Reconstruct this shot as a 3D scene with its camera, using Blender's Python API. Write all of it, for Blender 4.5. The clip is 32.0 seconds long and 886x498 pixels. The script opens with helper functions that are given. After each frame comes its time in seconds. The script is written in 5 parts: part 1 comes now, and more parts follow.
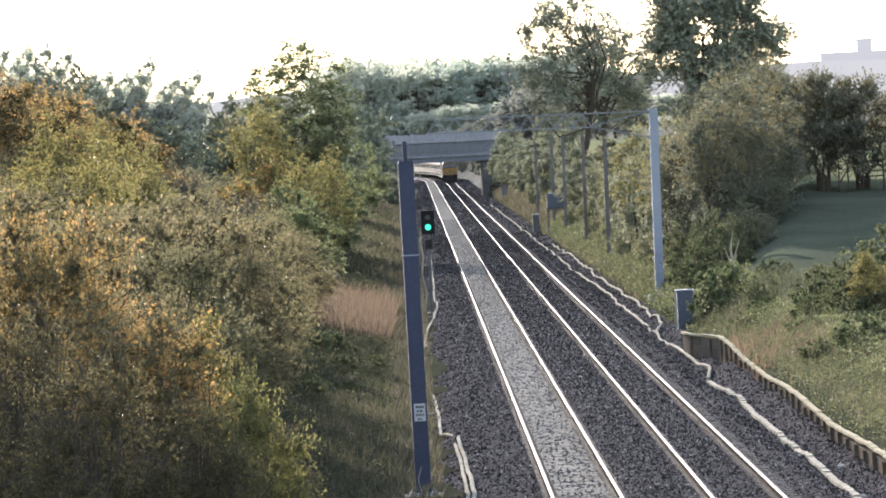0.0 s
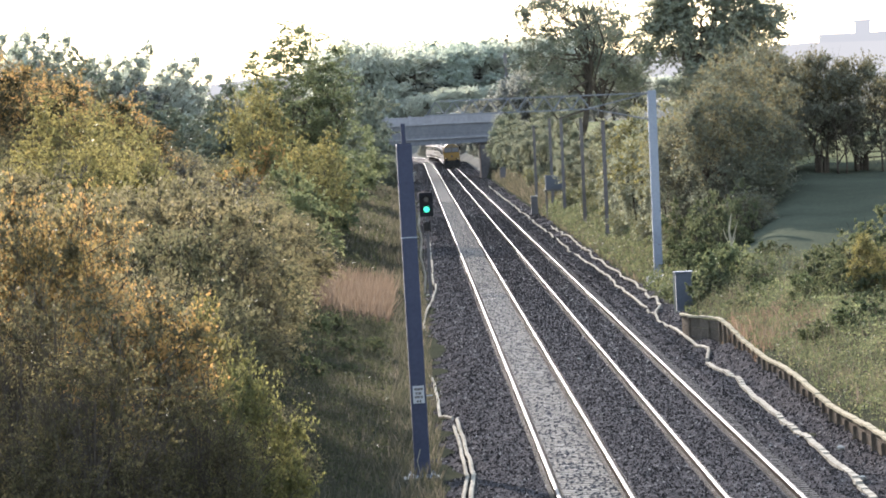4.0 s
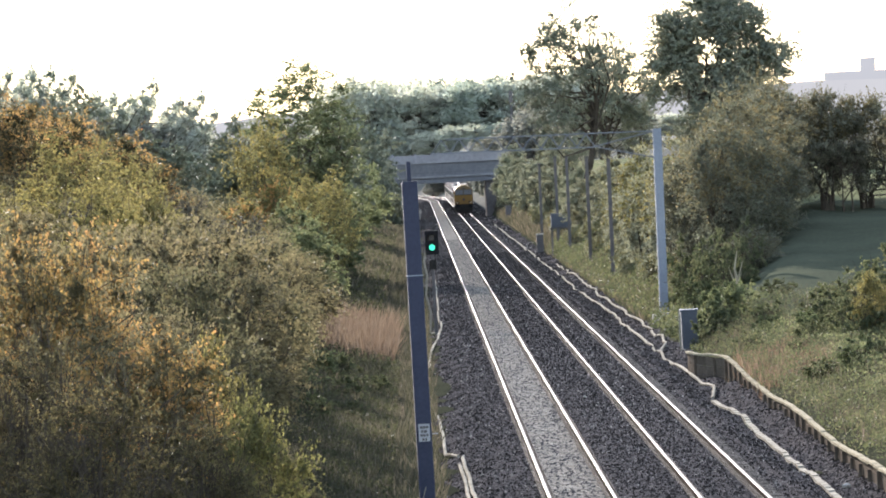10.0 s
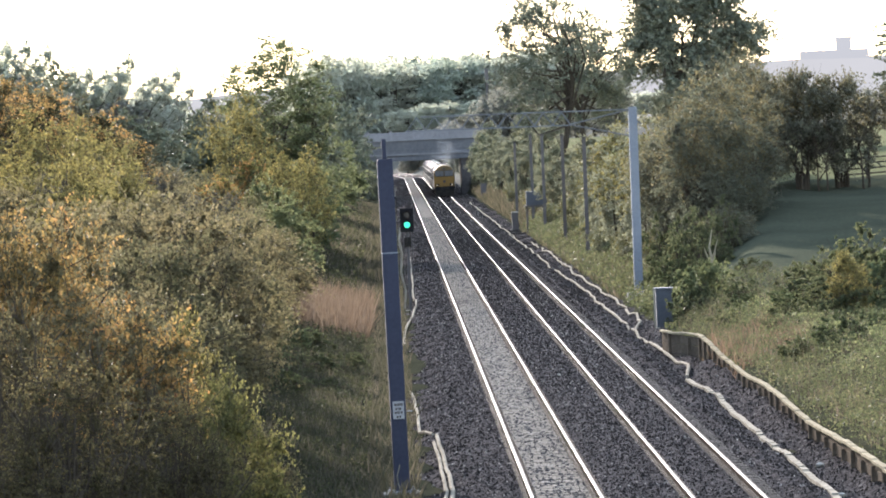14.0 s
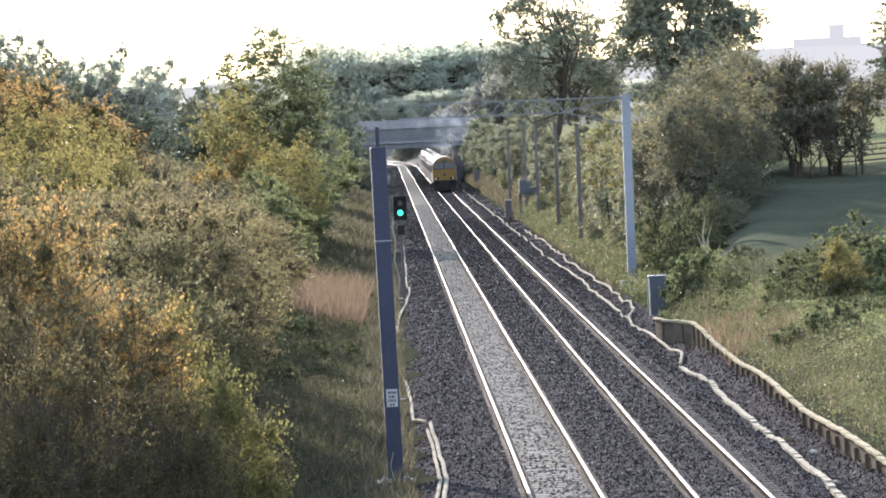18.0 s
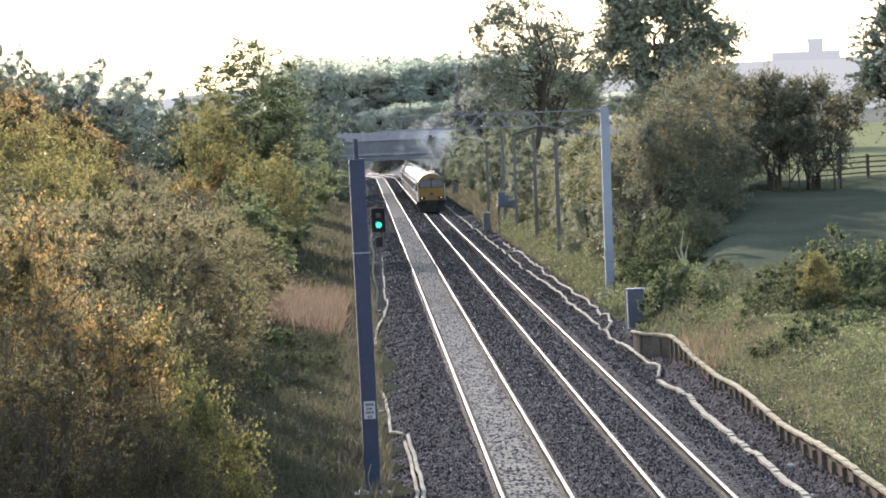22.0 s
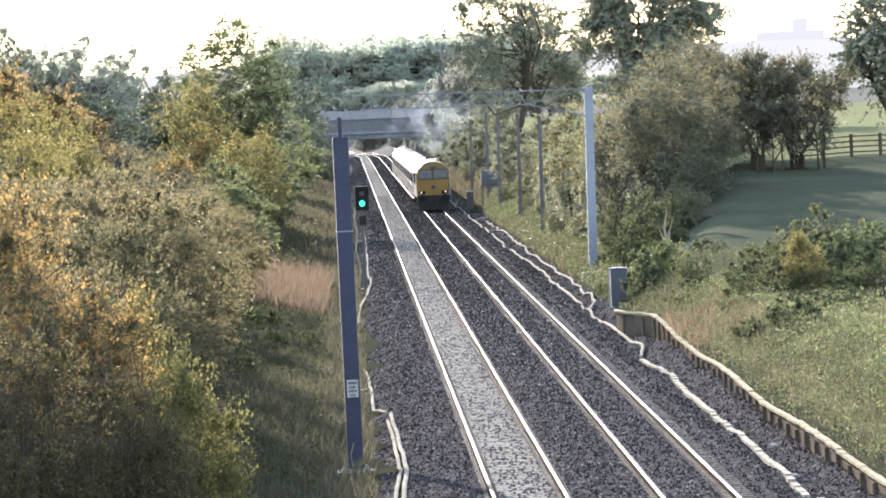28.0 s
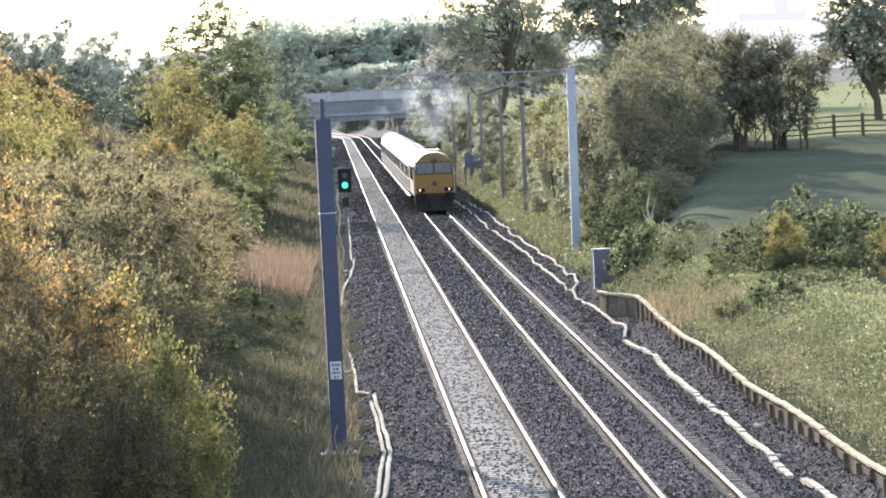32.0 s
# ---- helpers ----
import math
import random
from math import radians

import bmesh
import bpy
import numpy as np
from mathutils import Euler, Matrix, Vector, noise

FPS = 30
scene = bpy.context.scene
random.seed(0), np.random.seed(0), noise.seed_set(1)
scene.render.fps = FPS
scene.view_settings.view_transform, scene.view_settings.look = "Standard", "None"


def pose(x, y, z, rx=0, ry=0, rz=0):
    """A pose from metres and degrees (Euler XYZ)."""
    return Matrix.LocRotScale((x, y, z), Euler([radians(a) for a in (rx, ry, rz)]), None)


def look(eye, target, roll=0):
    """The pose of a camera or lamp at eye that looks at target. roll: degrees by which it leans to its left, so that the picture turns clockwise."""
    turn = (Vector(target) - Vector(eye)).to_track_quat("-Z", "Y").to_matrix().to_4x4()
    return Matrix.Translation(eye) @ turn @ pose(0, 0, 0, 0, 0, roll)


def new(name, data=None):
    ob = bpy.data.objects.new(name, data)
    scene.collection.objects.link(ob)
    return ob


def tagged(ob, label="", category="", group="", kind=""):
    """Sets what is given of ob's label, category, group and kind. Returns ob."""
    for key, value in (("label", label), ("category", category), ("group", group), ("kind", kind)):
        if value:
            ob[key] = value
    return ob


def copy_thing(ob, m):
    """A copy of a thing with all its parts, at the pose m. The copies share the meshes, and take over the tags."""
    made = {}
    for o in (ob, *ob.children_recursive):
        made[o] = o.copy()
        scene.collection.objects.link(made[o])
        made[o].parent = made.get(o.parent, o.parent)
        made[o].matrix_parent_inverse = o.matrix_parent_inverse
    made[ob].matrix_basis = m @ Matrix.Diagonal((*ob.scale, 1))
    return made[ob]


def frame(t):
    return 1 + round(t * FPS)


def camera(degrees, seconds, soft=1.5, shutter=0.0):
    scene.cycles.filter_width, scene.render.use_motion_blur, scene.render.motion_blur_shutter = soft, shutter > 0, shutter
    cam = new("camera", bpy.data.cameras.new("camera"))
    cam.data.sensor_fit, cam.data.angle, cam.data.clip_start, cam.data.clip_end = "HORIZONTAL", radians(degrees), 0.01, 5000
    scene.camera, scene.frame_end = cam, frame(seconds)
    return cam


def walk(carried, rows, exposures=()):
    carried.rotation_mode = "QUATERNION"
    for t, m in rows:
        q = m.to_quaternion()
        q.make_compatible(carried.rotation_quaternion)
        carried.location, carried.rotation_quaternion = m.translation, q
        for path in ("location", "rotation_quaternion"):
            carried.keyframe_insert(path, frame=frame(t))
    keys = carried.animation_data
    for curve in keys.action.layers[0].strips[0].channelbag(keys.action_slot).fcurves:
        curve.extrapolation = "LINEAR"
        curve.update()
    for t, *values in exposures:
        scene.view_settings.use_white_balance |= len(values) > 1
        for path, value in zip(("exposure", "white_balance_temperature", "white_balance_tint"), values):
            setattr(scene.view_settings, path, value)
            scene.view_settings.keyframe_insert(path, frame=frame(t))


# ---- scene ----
EYE = 8.09
PATH = [
    (0, 88.732, 2.835, -0.388), (0.5, 88.653, 2.908, -0.438), (1, 88.665, 2.989, -0.414), (1.5, 88.782, 2.938, -0.398), (2, 88.838, 2.947, -0.451),
    (2.5, 88.714, 2.924, -0.393), (3, 88.536, 2.884, -0.402), (3.5, 88.515, 2.971, -0.415), (5.5, 88.661, 2.867, -0.366), (6, 88.717, 2.999, -0.343),
    (6.5, 88.817, 2.960, -0.311), (7, 88.884, 2.866, -0.420), (7.5, 88.845, 3.006, -0.381), (8, 88.898, 2.997, -0.347), (8.5, 88.941, 2.876, -0.391),
    (9, 88.961, 2.933, -0.425), (9.5, 89.034, 2.974, -0.377), (10, 88.963, 2.979, -0.345), (10.5, 88.774, 3.060, -0.323), (11, 88.656, 3.249, -0.239),
    (11.5, 88.828, 3.268, -0.347), (12, 88.814, 2.948, -0.344), (12.5, 88.837, 2.699, -0.485), (13, 88.875, 2.613, -0.592), (13.5, 88.800, 2.667, -0.652),
    (14, 88.695, 2.733, -0.624), (14.5, 88.673, 2.617, -0.552), (15, 88.717, 2.582, -0.619), (15.5, 88.650, 2.569, -0.770), (17.5, 88.632, 2.739, -0.700),
    (18, 88.554, 2.795, -0.701), (18.5, 88.610, 2.752, -0.758), (19, 88.689, 2.755, -0.731), (19.5, 88.788, 2.610, -0.816), (20, 88.767, 2.508, -0.823),
    (20.5, 88.753, 2.702, -0.848), (21, 88.699, 2.633, -0.821), (21.5, 88.726, 2.570, -0.844), (22, 88.682, 2.563, -0.942), (22.5, 88.624, 2.568, -0.932),
    (23, 88.624, 2.647, -0.905), (23.5, 88.603, 2.525, -0.947), (24, 88.496, 2.564, -0.942), (24.5, 88.525, 2.569, -0.962), (25, 88.540, 2.652, -0.924),
    (25.5, 88.542, 2.563, -0.971), (27.5, 88.488, 2.518, -1.089), (28, 88.433, 2.395, -1.126), (28.5, 88.416, 2.494, -1.171), (29, 88.386, 2.490, -1.199),
    (29.5, 88.314, 2.431, -1.220), (30, 88.269, 2.563, -1.216), (30.5, 88.342, 2.433, -1.220), (31, 88.363, 2.477, -1.240), (31.5, 88.290, 2.430, -1.293),
    (32, 88.215, 2.560, -1.324),
]
cam = camera(10.0, 32.0, soft=1.85)
walk(cam, [(t, pose(0, 0, EYE, rx, ry, rz)) for t, rx, ry, rz in PATH],
     [(0, 2.1, 6500, 16), (1, 2.16, 6500, 16), (2, 2.09, 6500, 16), (3, 2.24, 6500, 16), (6, 2.16, 6500, 16), (7, 2.08, 6500, 16), (9, 1.98, 6500, 16), (10, 2.02, 6500, 16), (11, 2.2, 6500, 16), (13, 2.05, 6500, 16), (14, 2.04, 6500, 16), (15, 2.1, 6500, 16), (18, 2.26, 6500, 16), (19, 2.28, 6500, 16),
      (20, 2.08, 6500, 16), (21, 2.02, 6500, 16), (22, 2.07, 6500, 16), (23, 2.27, 6500, 16), (25, 2.38, 6500, 16), (28, 2.5, 6500, 16), (32, 2.6, 6500, 16)])

# ---- world, sun ----
SUN_AZ, SUN_EL = radians(13), radians(16)      # azimuth to the left of straight ahead (+y)
world = bpy.data.worlds.new("sky")
scene.world = world
world.use_nodes = True
wn = world.node_tree.nodes
sky = wn.new("ShaderNodeTexSky")
sky.sky_type, sky.sun_disc = "NISHITA", False
sky.sun_elevation, sky.sun_rotation = SUN_EL, -SUN_AZ
sky.air_density, sky.dust_density, sky.ozone_density, sky.altitude = 1.0, 0.4, 1.0, 60
wn["Background"].inputs[1].default_value = 0.15
even = wn.new("ShaderNodeGamma")                      # thin haze evens out the sky and takes colour out of it
even.inputs["Gamma"].default_value = 0.42
hazy = wn.new("ShaderNodeHueSaturation")
hazy.inputs["Saturation"].default_value, hazy.inputs["Value"].default_value = 1.3, 2.1
world.node_tree.links.new(sky.outputs[0], even.inputs["Color"])
world.node_tree.links.new(even.outputs[0], hazy.inputs["Color"])
world.node_tree.links.new(hazy.outputs[0], wn["Background"].inputs[0])
sun = new("sun", bpy.data.lights.new("sun", "SUN"))
sun.data.energy, sun.data.angle, sun.data.color = 4.8, radians(0.6), (1.0, 0.935, 0.87)
sun.matrix_world = look((-math.sin(SUN_AZ) * 100, math.cos(SUN_AZ) * 100, 100 * math.tan(SUN_EL)), (0, 0, 0))

# ---- materials ----


def nodes_of(name):
    m = bpy.data.materials.new(name)
    m.use_nodes = True
    nt = m.node_tree
    return m, nt, nt.nodes["Principled BSDF"]


def ramp(nt, fac, stops):
    r = nt.nodes.new("ShaderNodeValToRGB")
    while len(r.color_ramp.elements) < len(stops):
        r.color_ramp.elements.new(0.5)
    for e, (p, c) in zip(r.color_ramp.elements, stops):
        e.position, e.color = p, (*c, 1)
    nt.links.new(fac, r.inputs[0])
    return r.outputs[0]


def noise_tex(nt, scale, detail=6.0, stretch=(1, 1, 1), rough=0.6):
    tc = nt.nodes.new("ShaderNodeTexCoord")
    mp = nt.nodes.new("ShaderNodeMapping")
    mp.inputs["Scale"].default_value = stretch
    n = nt.nodes.new("ShaderNodeTexNoise")
    n.inputs["Scale"].default_value, n.inputs["Detail"].default_value, n.inputs["Roughness"].default_value = scale, detail, rough
    nt.links.new(tc.outputs["Object"], mp.inputs[0])
    nt.links.new(mp.outputs[0], n.inputs["Vector"])
    return n.outputs["Fac"]


def mixc(nt, fac, a, b, mode="MIX"):
    m = nt.nodes.new("ShaderNodeMix")
    m.data_type, m.blend_type = "RGBA", mode
    for sock, v in ((m.inputs[0], fac), (m.inputs[6], a), (m.inputs[7], b)):
        if hasattr(v, "is_linked"):
            nt.links.new(v, sock)
        else:
            sock.default_value = v if isinstance(v, (int, float)) else (*v, 1)
    return m.outputs[2]


def bump(nt, bsdf, height, strength=0.5, dist=0.02):
    b = nt.nodes.new("ShaderNodeBump")
    b.inputs["Strength"].default_value, b.inputs["Distance"].default_value = strength, dist
    nt.links.new(height, b.inputs["Height"])
    nt.links.new(b.outputs[0], bsdf.inputs["Normal"])


def surface(name, dark, light, scale=3.0, fine=40.0, rough=0.7, metal=0.0, bumps=0.3, dist=0.01, stretch=(1, 1, 1)):
    """A worn surface: two colours mixed by a broad and a fine noise, with relief."""
    m, nt, bs = nodes_of(name)
    broad, grain = noise_tex(nt, scale, 5, stretch), noise_tex(nt, fine, 3, stretch)
    mid = tuple((a + b) / 2 for a, b in zip(dark, light))
    c1 = ramp(nt, broad, [(0.32, dark), (0.68, light)])
    c2 = ramp(nt, grain, [(0.35, dark), (0.65, light)])
    col = mixc(nt, 0.45, c1, c2)
    info = nt.nodes.new("ShaderNodeObjectInfo").outputs["Random"]
    tint = ramp(nt, info, [(0.0, (0.82, 0.82, 0.82)), (1.0, (1.0, 1.0, 1.0))])
    col = mixc(nt, 1.0, col, tint, "MULTIPLY")
    nt.links.new(col, bs.inputs["Base Color"])
    bs.inputs["Roughness"].default_value, bs.inputs["Metallic"].default_value = rough, metal
    bs.inputs["Specular IOR Level"].default_value = 0.5 if rough < 0.6 else (0.1 if rough < 0.8 else 0.0)
    if bumps:
        bump(nt, bs, grain, bumps, dist)
    return m


def leaf(name, stops, through_light=0.45, rough=0.62):
    """Leaves: the colour differs from leaf to leaf and from plant to plant, and light passes through them."""
    m, nt, bs = nodes_of(name)
    isl = nt.nodes.new("ShaderNodeNewGeometry").outputs["Random Per Island"]
    patch = noise_tex(nt, 0.9, 3)
    a = nt.nodes.new("ShaderNodeMath")
    a.operation = "MULTIPLY_ADD"
    a.inputs[1].default_value = 0.45
    nt.links.new(isl, a.inputs[0])
    b = nt.nodes.new("ShaderNodeMath")
    b.operation = "MULTIPLY_ADD"
    b.inputs[1].default_value, b.inputs[2].default_value = 1.5, -0.48
    nt.links.new(patch, b.inputs[0])
    nt.links.new(b.outputs[0], a.inputs[2])
    col = ramp(nt, a.outputs[0], stops)
    info = nt.nodes.new("ShaderNodeObjectInfo").outputs["Random"]
    col = mixc(nt, 1.0, col, ramp(nt, info, [(0.0, (0.72, 0.78, 0.75)), (0.5, (1.0, 0.96, 0.9)), (1.0, (1.0, 1.0, 1.0))]), "MULTIPLY")
    nt.links.new(col, bs.inputs["Base Color"])
    bs.inputs["Roughness"].default_value = rough
    bs.inputs["Specular IOR Level"].default_value = 0.02
    tr = nt.nodes.new("ShaderNodeBsdfTranslucent")
    nt.links.new(mixc(nt, 1.0, col, (1.0, 0.98, 0.82), "MULTIPLY"), tr.inputs[0])
    mx = nt.nodes.new("ShaderNodeMixShader")
    mx.inputs[0].default_value = through_light
    nt.links.new(bs.outputs[0], mx.inputs[1])
    nt.links.new(tr.outputs[0], mx.inputs[2])
    nt.links.new(mx.outputs[0], nt.nodes["Material Output"].inputs[0])
    return m


def plain(name, col, rough=0.5, metal=0.0, emit=0.0):
    m, nt, bs = nodes_of(name)
    bs.inputs["Base Color"].default_value = (*col, 1)
    bs.inputs["Roughness"].default_value, bs.inputs["Metallic"].default_value = rough, metal
    if emit:
        bs.inputs["Emission Color"].default_value, bs.inputs["Emission Strength"].default_value = (*col, 1), emit
    return m


def ballast_material():
    """Angular stones of two sizes, each with its own shade, dark in the gaps."""
    m, nt, bs = nodes_of("ballast")
    tc = nt.nodes.new("ShaderNodeTexCoord")
    cells = []
    for scale in (9.0, 21.0):
        v = nt.nodes.new("ShaderNodeTexVoronoi")
        v.inputs["Scale"].default_value = scale
        nt.links.new(tc.outputs["Object"], v.inputs["Vector"])
        cells.append(v)
    shade = nt.nodes.new("ShaderNodeSeparateColor")
    nt.links.new(cells[0].outputs["Color"], shade.inputs[0])
    shade2 = nt.nodes.new("ShaderNodeSeparateColor")
    nt.links.new(cells[1].outputs["Color"], shade2.inputs[0])
    c = mixc(nt, 0.5, ramp(nt, shade.outputs[0], [(0.0, (0.014, 0.013, 0.0135)), (0.5, (0.042, 0.039, 0.04)), (0.8, (0.085, 0.08, 0.081)), (1.0, (0.18, 0.17, 0.168))]),
             ramp(nt, shade2.outputs[0], [(0.0, (0.016, 0.015, 0.0155)), (0.6, (0.05, 0.047, 0.048)), (1.0, (0.15, 0.142, 0.14))]))
    broad = noise_tex(nt, 0.5, 4, (1.5, 0.35, 1))
    c = mixc(nt, 1.0, c, ramp(nt, broad, [(0.3, (0.75, 0.75, 0.75)), (0.7, (0.95, 0.95, 0.95))]), "MULTIPLY")
    nt.links.new(c, bs.inputs["Base Color"])
    bs.inputs["Roughness"].default_value = 0.9
    bs.inputs["Specular IOR Level"].default_value = 0.0
    bump(nt, bs, cells[0].outputs["Distance"], 0.6, -0.05)
    return m




def stone_material():
    """Single stones, each of its own grey."""
    m, nt, bs = nodes_of("ballast_stones")
    isl = nt.nodes.new("ShaderNodeNewGeometry").outputs["Random Per Island"]
    c = ramp(nt, isl, [(0.0, (0.013, 0.0115, 0.011)), (0.45, (0.027, 0.0238, 0.0226)), (0.8, (0.056, 0.049, 0.0465)), (0.94, (0.125, 0.11, 0.102)), (1.0, (0.34, 0.31, 0.28))])
    nt.links.new(c, bs.inputs["Base Color"])
    bs.inputs["Roughness"].default_value = 0.85
    bs.inputs["Specular IOR Level"].default_value = 0.0
    return m


M_STONES = stone_material()
M_BALLAST = ballast_material()
M_INFILL = surface("dusty_ballast", (0.030, 0.027, 0.024), (0.102, 0.093, 0.082), 0.5, 14.0, 0.9, 0, 0.12, 0.02, (1, 0.6, 1))
M_STONE = surface("loose_stones", (0.040, 0.038, 0.040), (0.128, 0.120, 0.120), 2, 20, 0.9)
M_SLEEPER = surface("pale_concrete", (0.215, 0.198, 0.172), (0.344, 0.318, 0.280), 1.2, 18, 0.85)
M_SLEEPER_D = surface("dusty_concrete", (0.07, 0.065, 0.06), (0.15, 0.14, 0.13), 1.2, 18, 0.9)
M_RAILHEAD = surface("worn_rail_head", (0.058, 0.056, 0.053), (0.140, 0.136, 0.129), 0.35, 5, 0.62, 0.0, 0.0)
M_RAIL = surface("rusty_rail", (0.028, 0.023, 0.020), (0.053, 0.044, 0.037), 0.6, 14, 0.8)
M_CLIP = surface("fastening", (0.08, 0.07, 0.06), (0.16, 0.13, 0.1), 3, 20, 0.7)
M_MAST = surface("dark_blue_grey_steel", (0.03, 0.035, 0.058), (0.046, 0.052, 0.08), 0.8, 12, 0.62, 0.0, 0.1, 0.004)
M_POST = surface("galvanised_steel", (0.17, 0.195, 0.235), (0.25, 0.275, 0.315), 0.8, 10, 0.62, 0.0, 0.1, 0.004)
M_OLDPOST = surface("weathered_steel", (0.085, 0.08, 0.08), (0.145, 0.136, 0.135), 0.7, 9, 0.75, 0.0)
M_BOOM = surface("dull_boom_steel", (0.11, 0.12, 0.135), (0.18, 0.19, 0.205), 0.8, 10, 0.65, 0.0, 0.1, 0.004)
M_GRASSLAND = surface("rough_turf", (0.022, 0.025, 0.017), (0.048, 0.048, 0.033), 0.22, 3.5, 0.95, 0, 0.8, 0.1)
M_CONC = surface("weathered_trough", (0.28, 0.265, 0.23), (0.45, 0.43, 0.38), 0.6, 8, 0.85)
M_BOARD = surface("grey_brown_boards", (0.075, 0.062, 0.05), (0.17, 0.145, 0.115), 0.7, 12, 0.85, 0, 0.4)
M_CAP = surface("bleached_timber", (0.2, 0.178, 0.125), (0.42, 0.375, 0.275), 0.7, 12, 0.85, 0, 0.3)
# Both bridge colours are lightened to take in the haze before it.
M_BRIDGE = surface("hazed_blue_grey_girder", (0.12, 0.125, 0.14), (0.19, 0.195, 0.21), 0.3, 2.5, 0.7)
M_BRIDGE_L = surface("hazed_pale_parapet", (0.2, 0.2, 0.215), (0.3, 0.3, 0.315), 0.3, 2.5, 0.8)
M_BRICK = surface("sooty_brickwork", (0.09, 0.085, 0.085), (0.17, 0.155, 0.15), 0.4, 4, 0.9)
M_BARK = surface("bark", (0.035, 0.03, 0.024), (0.095, 0.08, 0.064), 2, 14, 0.95, 0, 0.5)
# Yellow paint, dulled in colour for haze over the train.
M_YELLOW = surface("hazed_warning_yellow", (0.18, 0.108, 0.034), (0.25, 0.152, 0.052), 1.2, 12, 0.62, 0, 0.05)
M_CABROOF = surface("dull_cab_roof", (0.085, 0.058, 0.026), (0.15, 0.1, 0.045), 1.0, 8, 0.75)
# Strong dark and light mottle imitates broken sun glints on the roof.
M_ROOF = surface("glint_mottled_roof", (0.015, 0.015, 0.0145), (0.24, 0.24, 0.233), 1.3, 4, 0.5, 0.1, 1.0, 0.12)
M_SIDE = surface("grimy_coach_side", (0.06, 0.052, 0.042), (0.15, 0.13, 0.1), 0.5, 6, 0.4, 0.0, 0.05)
M_SIDE_L = surface("grimy_cream_panel", (0.08, 0.07, 0.056), (0.2, 0.18, 0.15), 0.6, 7, 0.5)
M_UNDER = surface("black_underframe", (0.018, 0.018, 0.018), (0.05, 0.045, 0.04), 2, 12, 0.8)
M_BLACK = surface("black_paint", (0.009, 0.009, 0.01), (0.018, 0.018, 0.02), 2, 14, 0.75, 0, 0.05)
M_GLASS = plain("dark_window_glass", (0.03, 0.035, 0.04), 0.08)
M_SCREEN = surface("brown_grey_windscreen", (0.03, 0.028, 0.026), (0.065, 0.06, 0.055), 1.2, 6, 0.45, 0, 0.0)
M_SURROUND = surface("dark_brown_paint", (0.045, 0.032, 0.02), (0.085, 0.06, 0.036), 1.5, 9, 0.7, 0, 0.05)
# White lowered to grey for the shaded face of the mast.
M_PLATE = surface("shaded_white_plate", (0.36, 0.37, 0.38), (0.46, 0.47, 0.48), 2, 20, 0.8)
M_WHITE = surface("white_enamel", (0.66, 0.67, 0.68), (0.8, 0.8, 0.8), 2, 20, 0.5)
M_GREEN_LAMP = plain("green_lamp", (0.03, 0.8, 0.45), 0.3, 0, 0.3)
M_LAMP = plain("headlamp", (1.0, 0.8, 0.55), 0.3, 0, 0.22)
M_FENCE = surface("fence_timber", (0.06, 0.05, 0.042), (0.12, 0.105, 0.088), 2, 14, 0.85)
M_CABINET = surface("grey_cabinet_paint", (0.075, 0.085, 0.105), (0.115, 0.128, 0.152), 1.5, 12, 0.65)
M_PIPE = surface("dirty_white_duct", (0.17, 0.155, 0.125), (0.4, 0.37, 0.31), 1.0, 12, 0.85)

L_OLIVE = leaf("olive_leaves", [(0.0, (0.071, 0.074, 0.048)), (0.35, (0.119, 0.113, 0.071)), (0.7, (0.182, 0.160, 0.102)), (1.0, (0.244, 0.202, 0.135))])
L_ORANGE = leaf("turning_leaves", [(0.0, (0.138, 0.113, 0.052)), (0.22, (0.230, 0.171, 0.074)), (0.5, (0.350, 0.229, 0.100)), (0.8, (0.396, 0.229, 0.109)), (1.0, (0.350, 0.176, 0.095))])
L_YELLOW = leaf("yellowing_leaves", [(0.0, (0.081, 0.088, 0.043)), (0.4, (0.147, 0.140, 0.066)), (0.75, (0.243, 0.212, 0.090)), (1.0, (0.364, 0.296, 0.119))])
L_GREEN = leaf("green_leaves", [(0.0, (0.058, 0.078, 0.046)), (0.4, (0.121, 0.146, 0.084)), (0.75, (0.194, 0.215, 0.122)), (1.0, (0.291, 0.280, 0.169))], 0.4)
# Dark green lifted in tone for haze over the further trees.
L_DARK = leaf("hazed_dark_leaves", [(0.0, (0.092, 0.111, 0.093)), (0.5, (0.159, 0.178, 0.138)), (1.0, (0.274, 0.272, 0.207))], 0.14)
L_GREY = leaf("grey_brown_twigs", [(0.0, (0.061, 0.059, 0.051)), (0.5, (0.108, 0.105, 0.089)), (1.0, (0.172, 0.163, 0.135))], 0.2)
# Paleness here is haze put into the leaf colour.
L_PALE = leaf("hazed_pale_leaves", [(0.0, (0.205, 0.218, 0.164)), (0.4, (0.233, 0.245, 0.184)), (0.8, (0.281, 0.287, 0.222)), (1.0, (0.333, 0.340, 0.274))], 0.3)
# Distant trees: leaf colour raised and greyed to stand in for haze.
L_FAR = leaf("hazed_wood_leaves", [(0.0, (0.198, 0.208, 0.201)), (0.4, (0.218, 0.228, 0.218)), (0.8, (0.234, 0.241, 0.228)), (1.0, (0.251, 0.254, 0.238))], 0.5)
L_WOOD = leaf("hazier_wood_leaves", [(0.0, (0.478, 0.517, 0.491)), (0.4, (0.498, 0.537, 0.505)), (0.8, (0.516, 0.552, 0.516)), (1.0, (0.536, 0.568, 0.525))], 0.5)
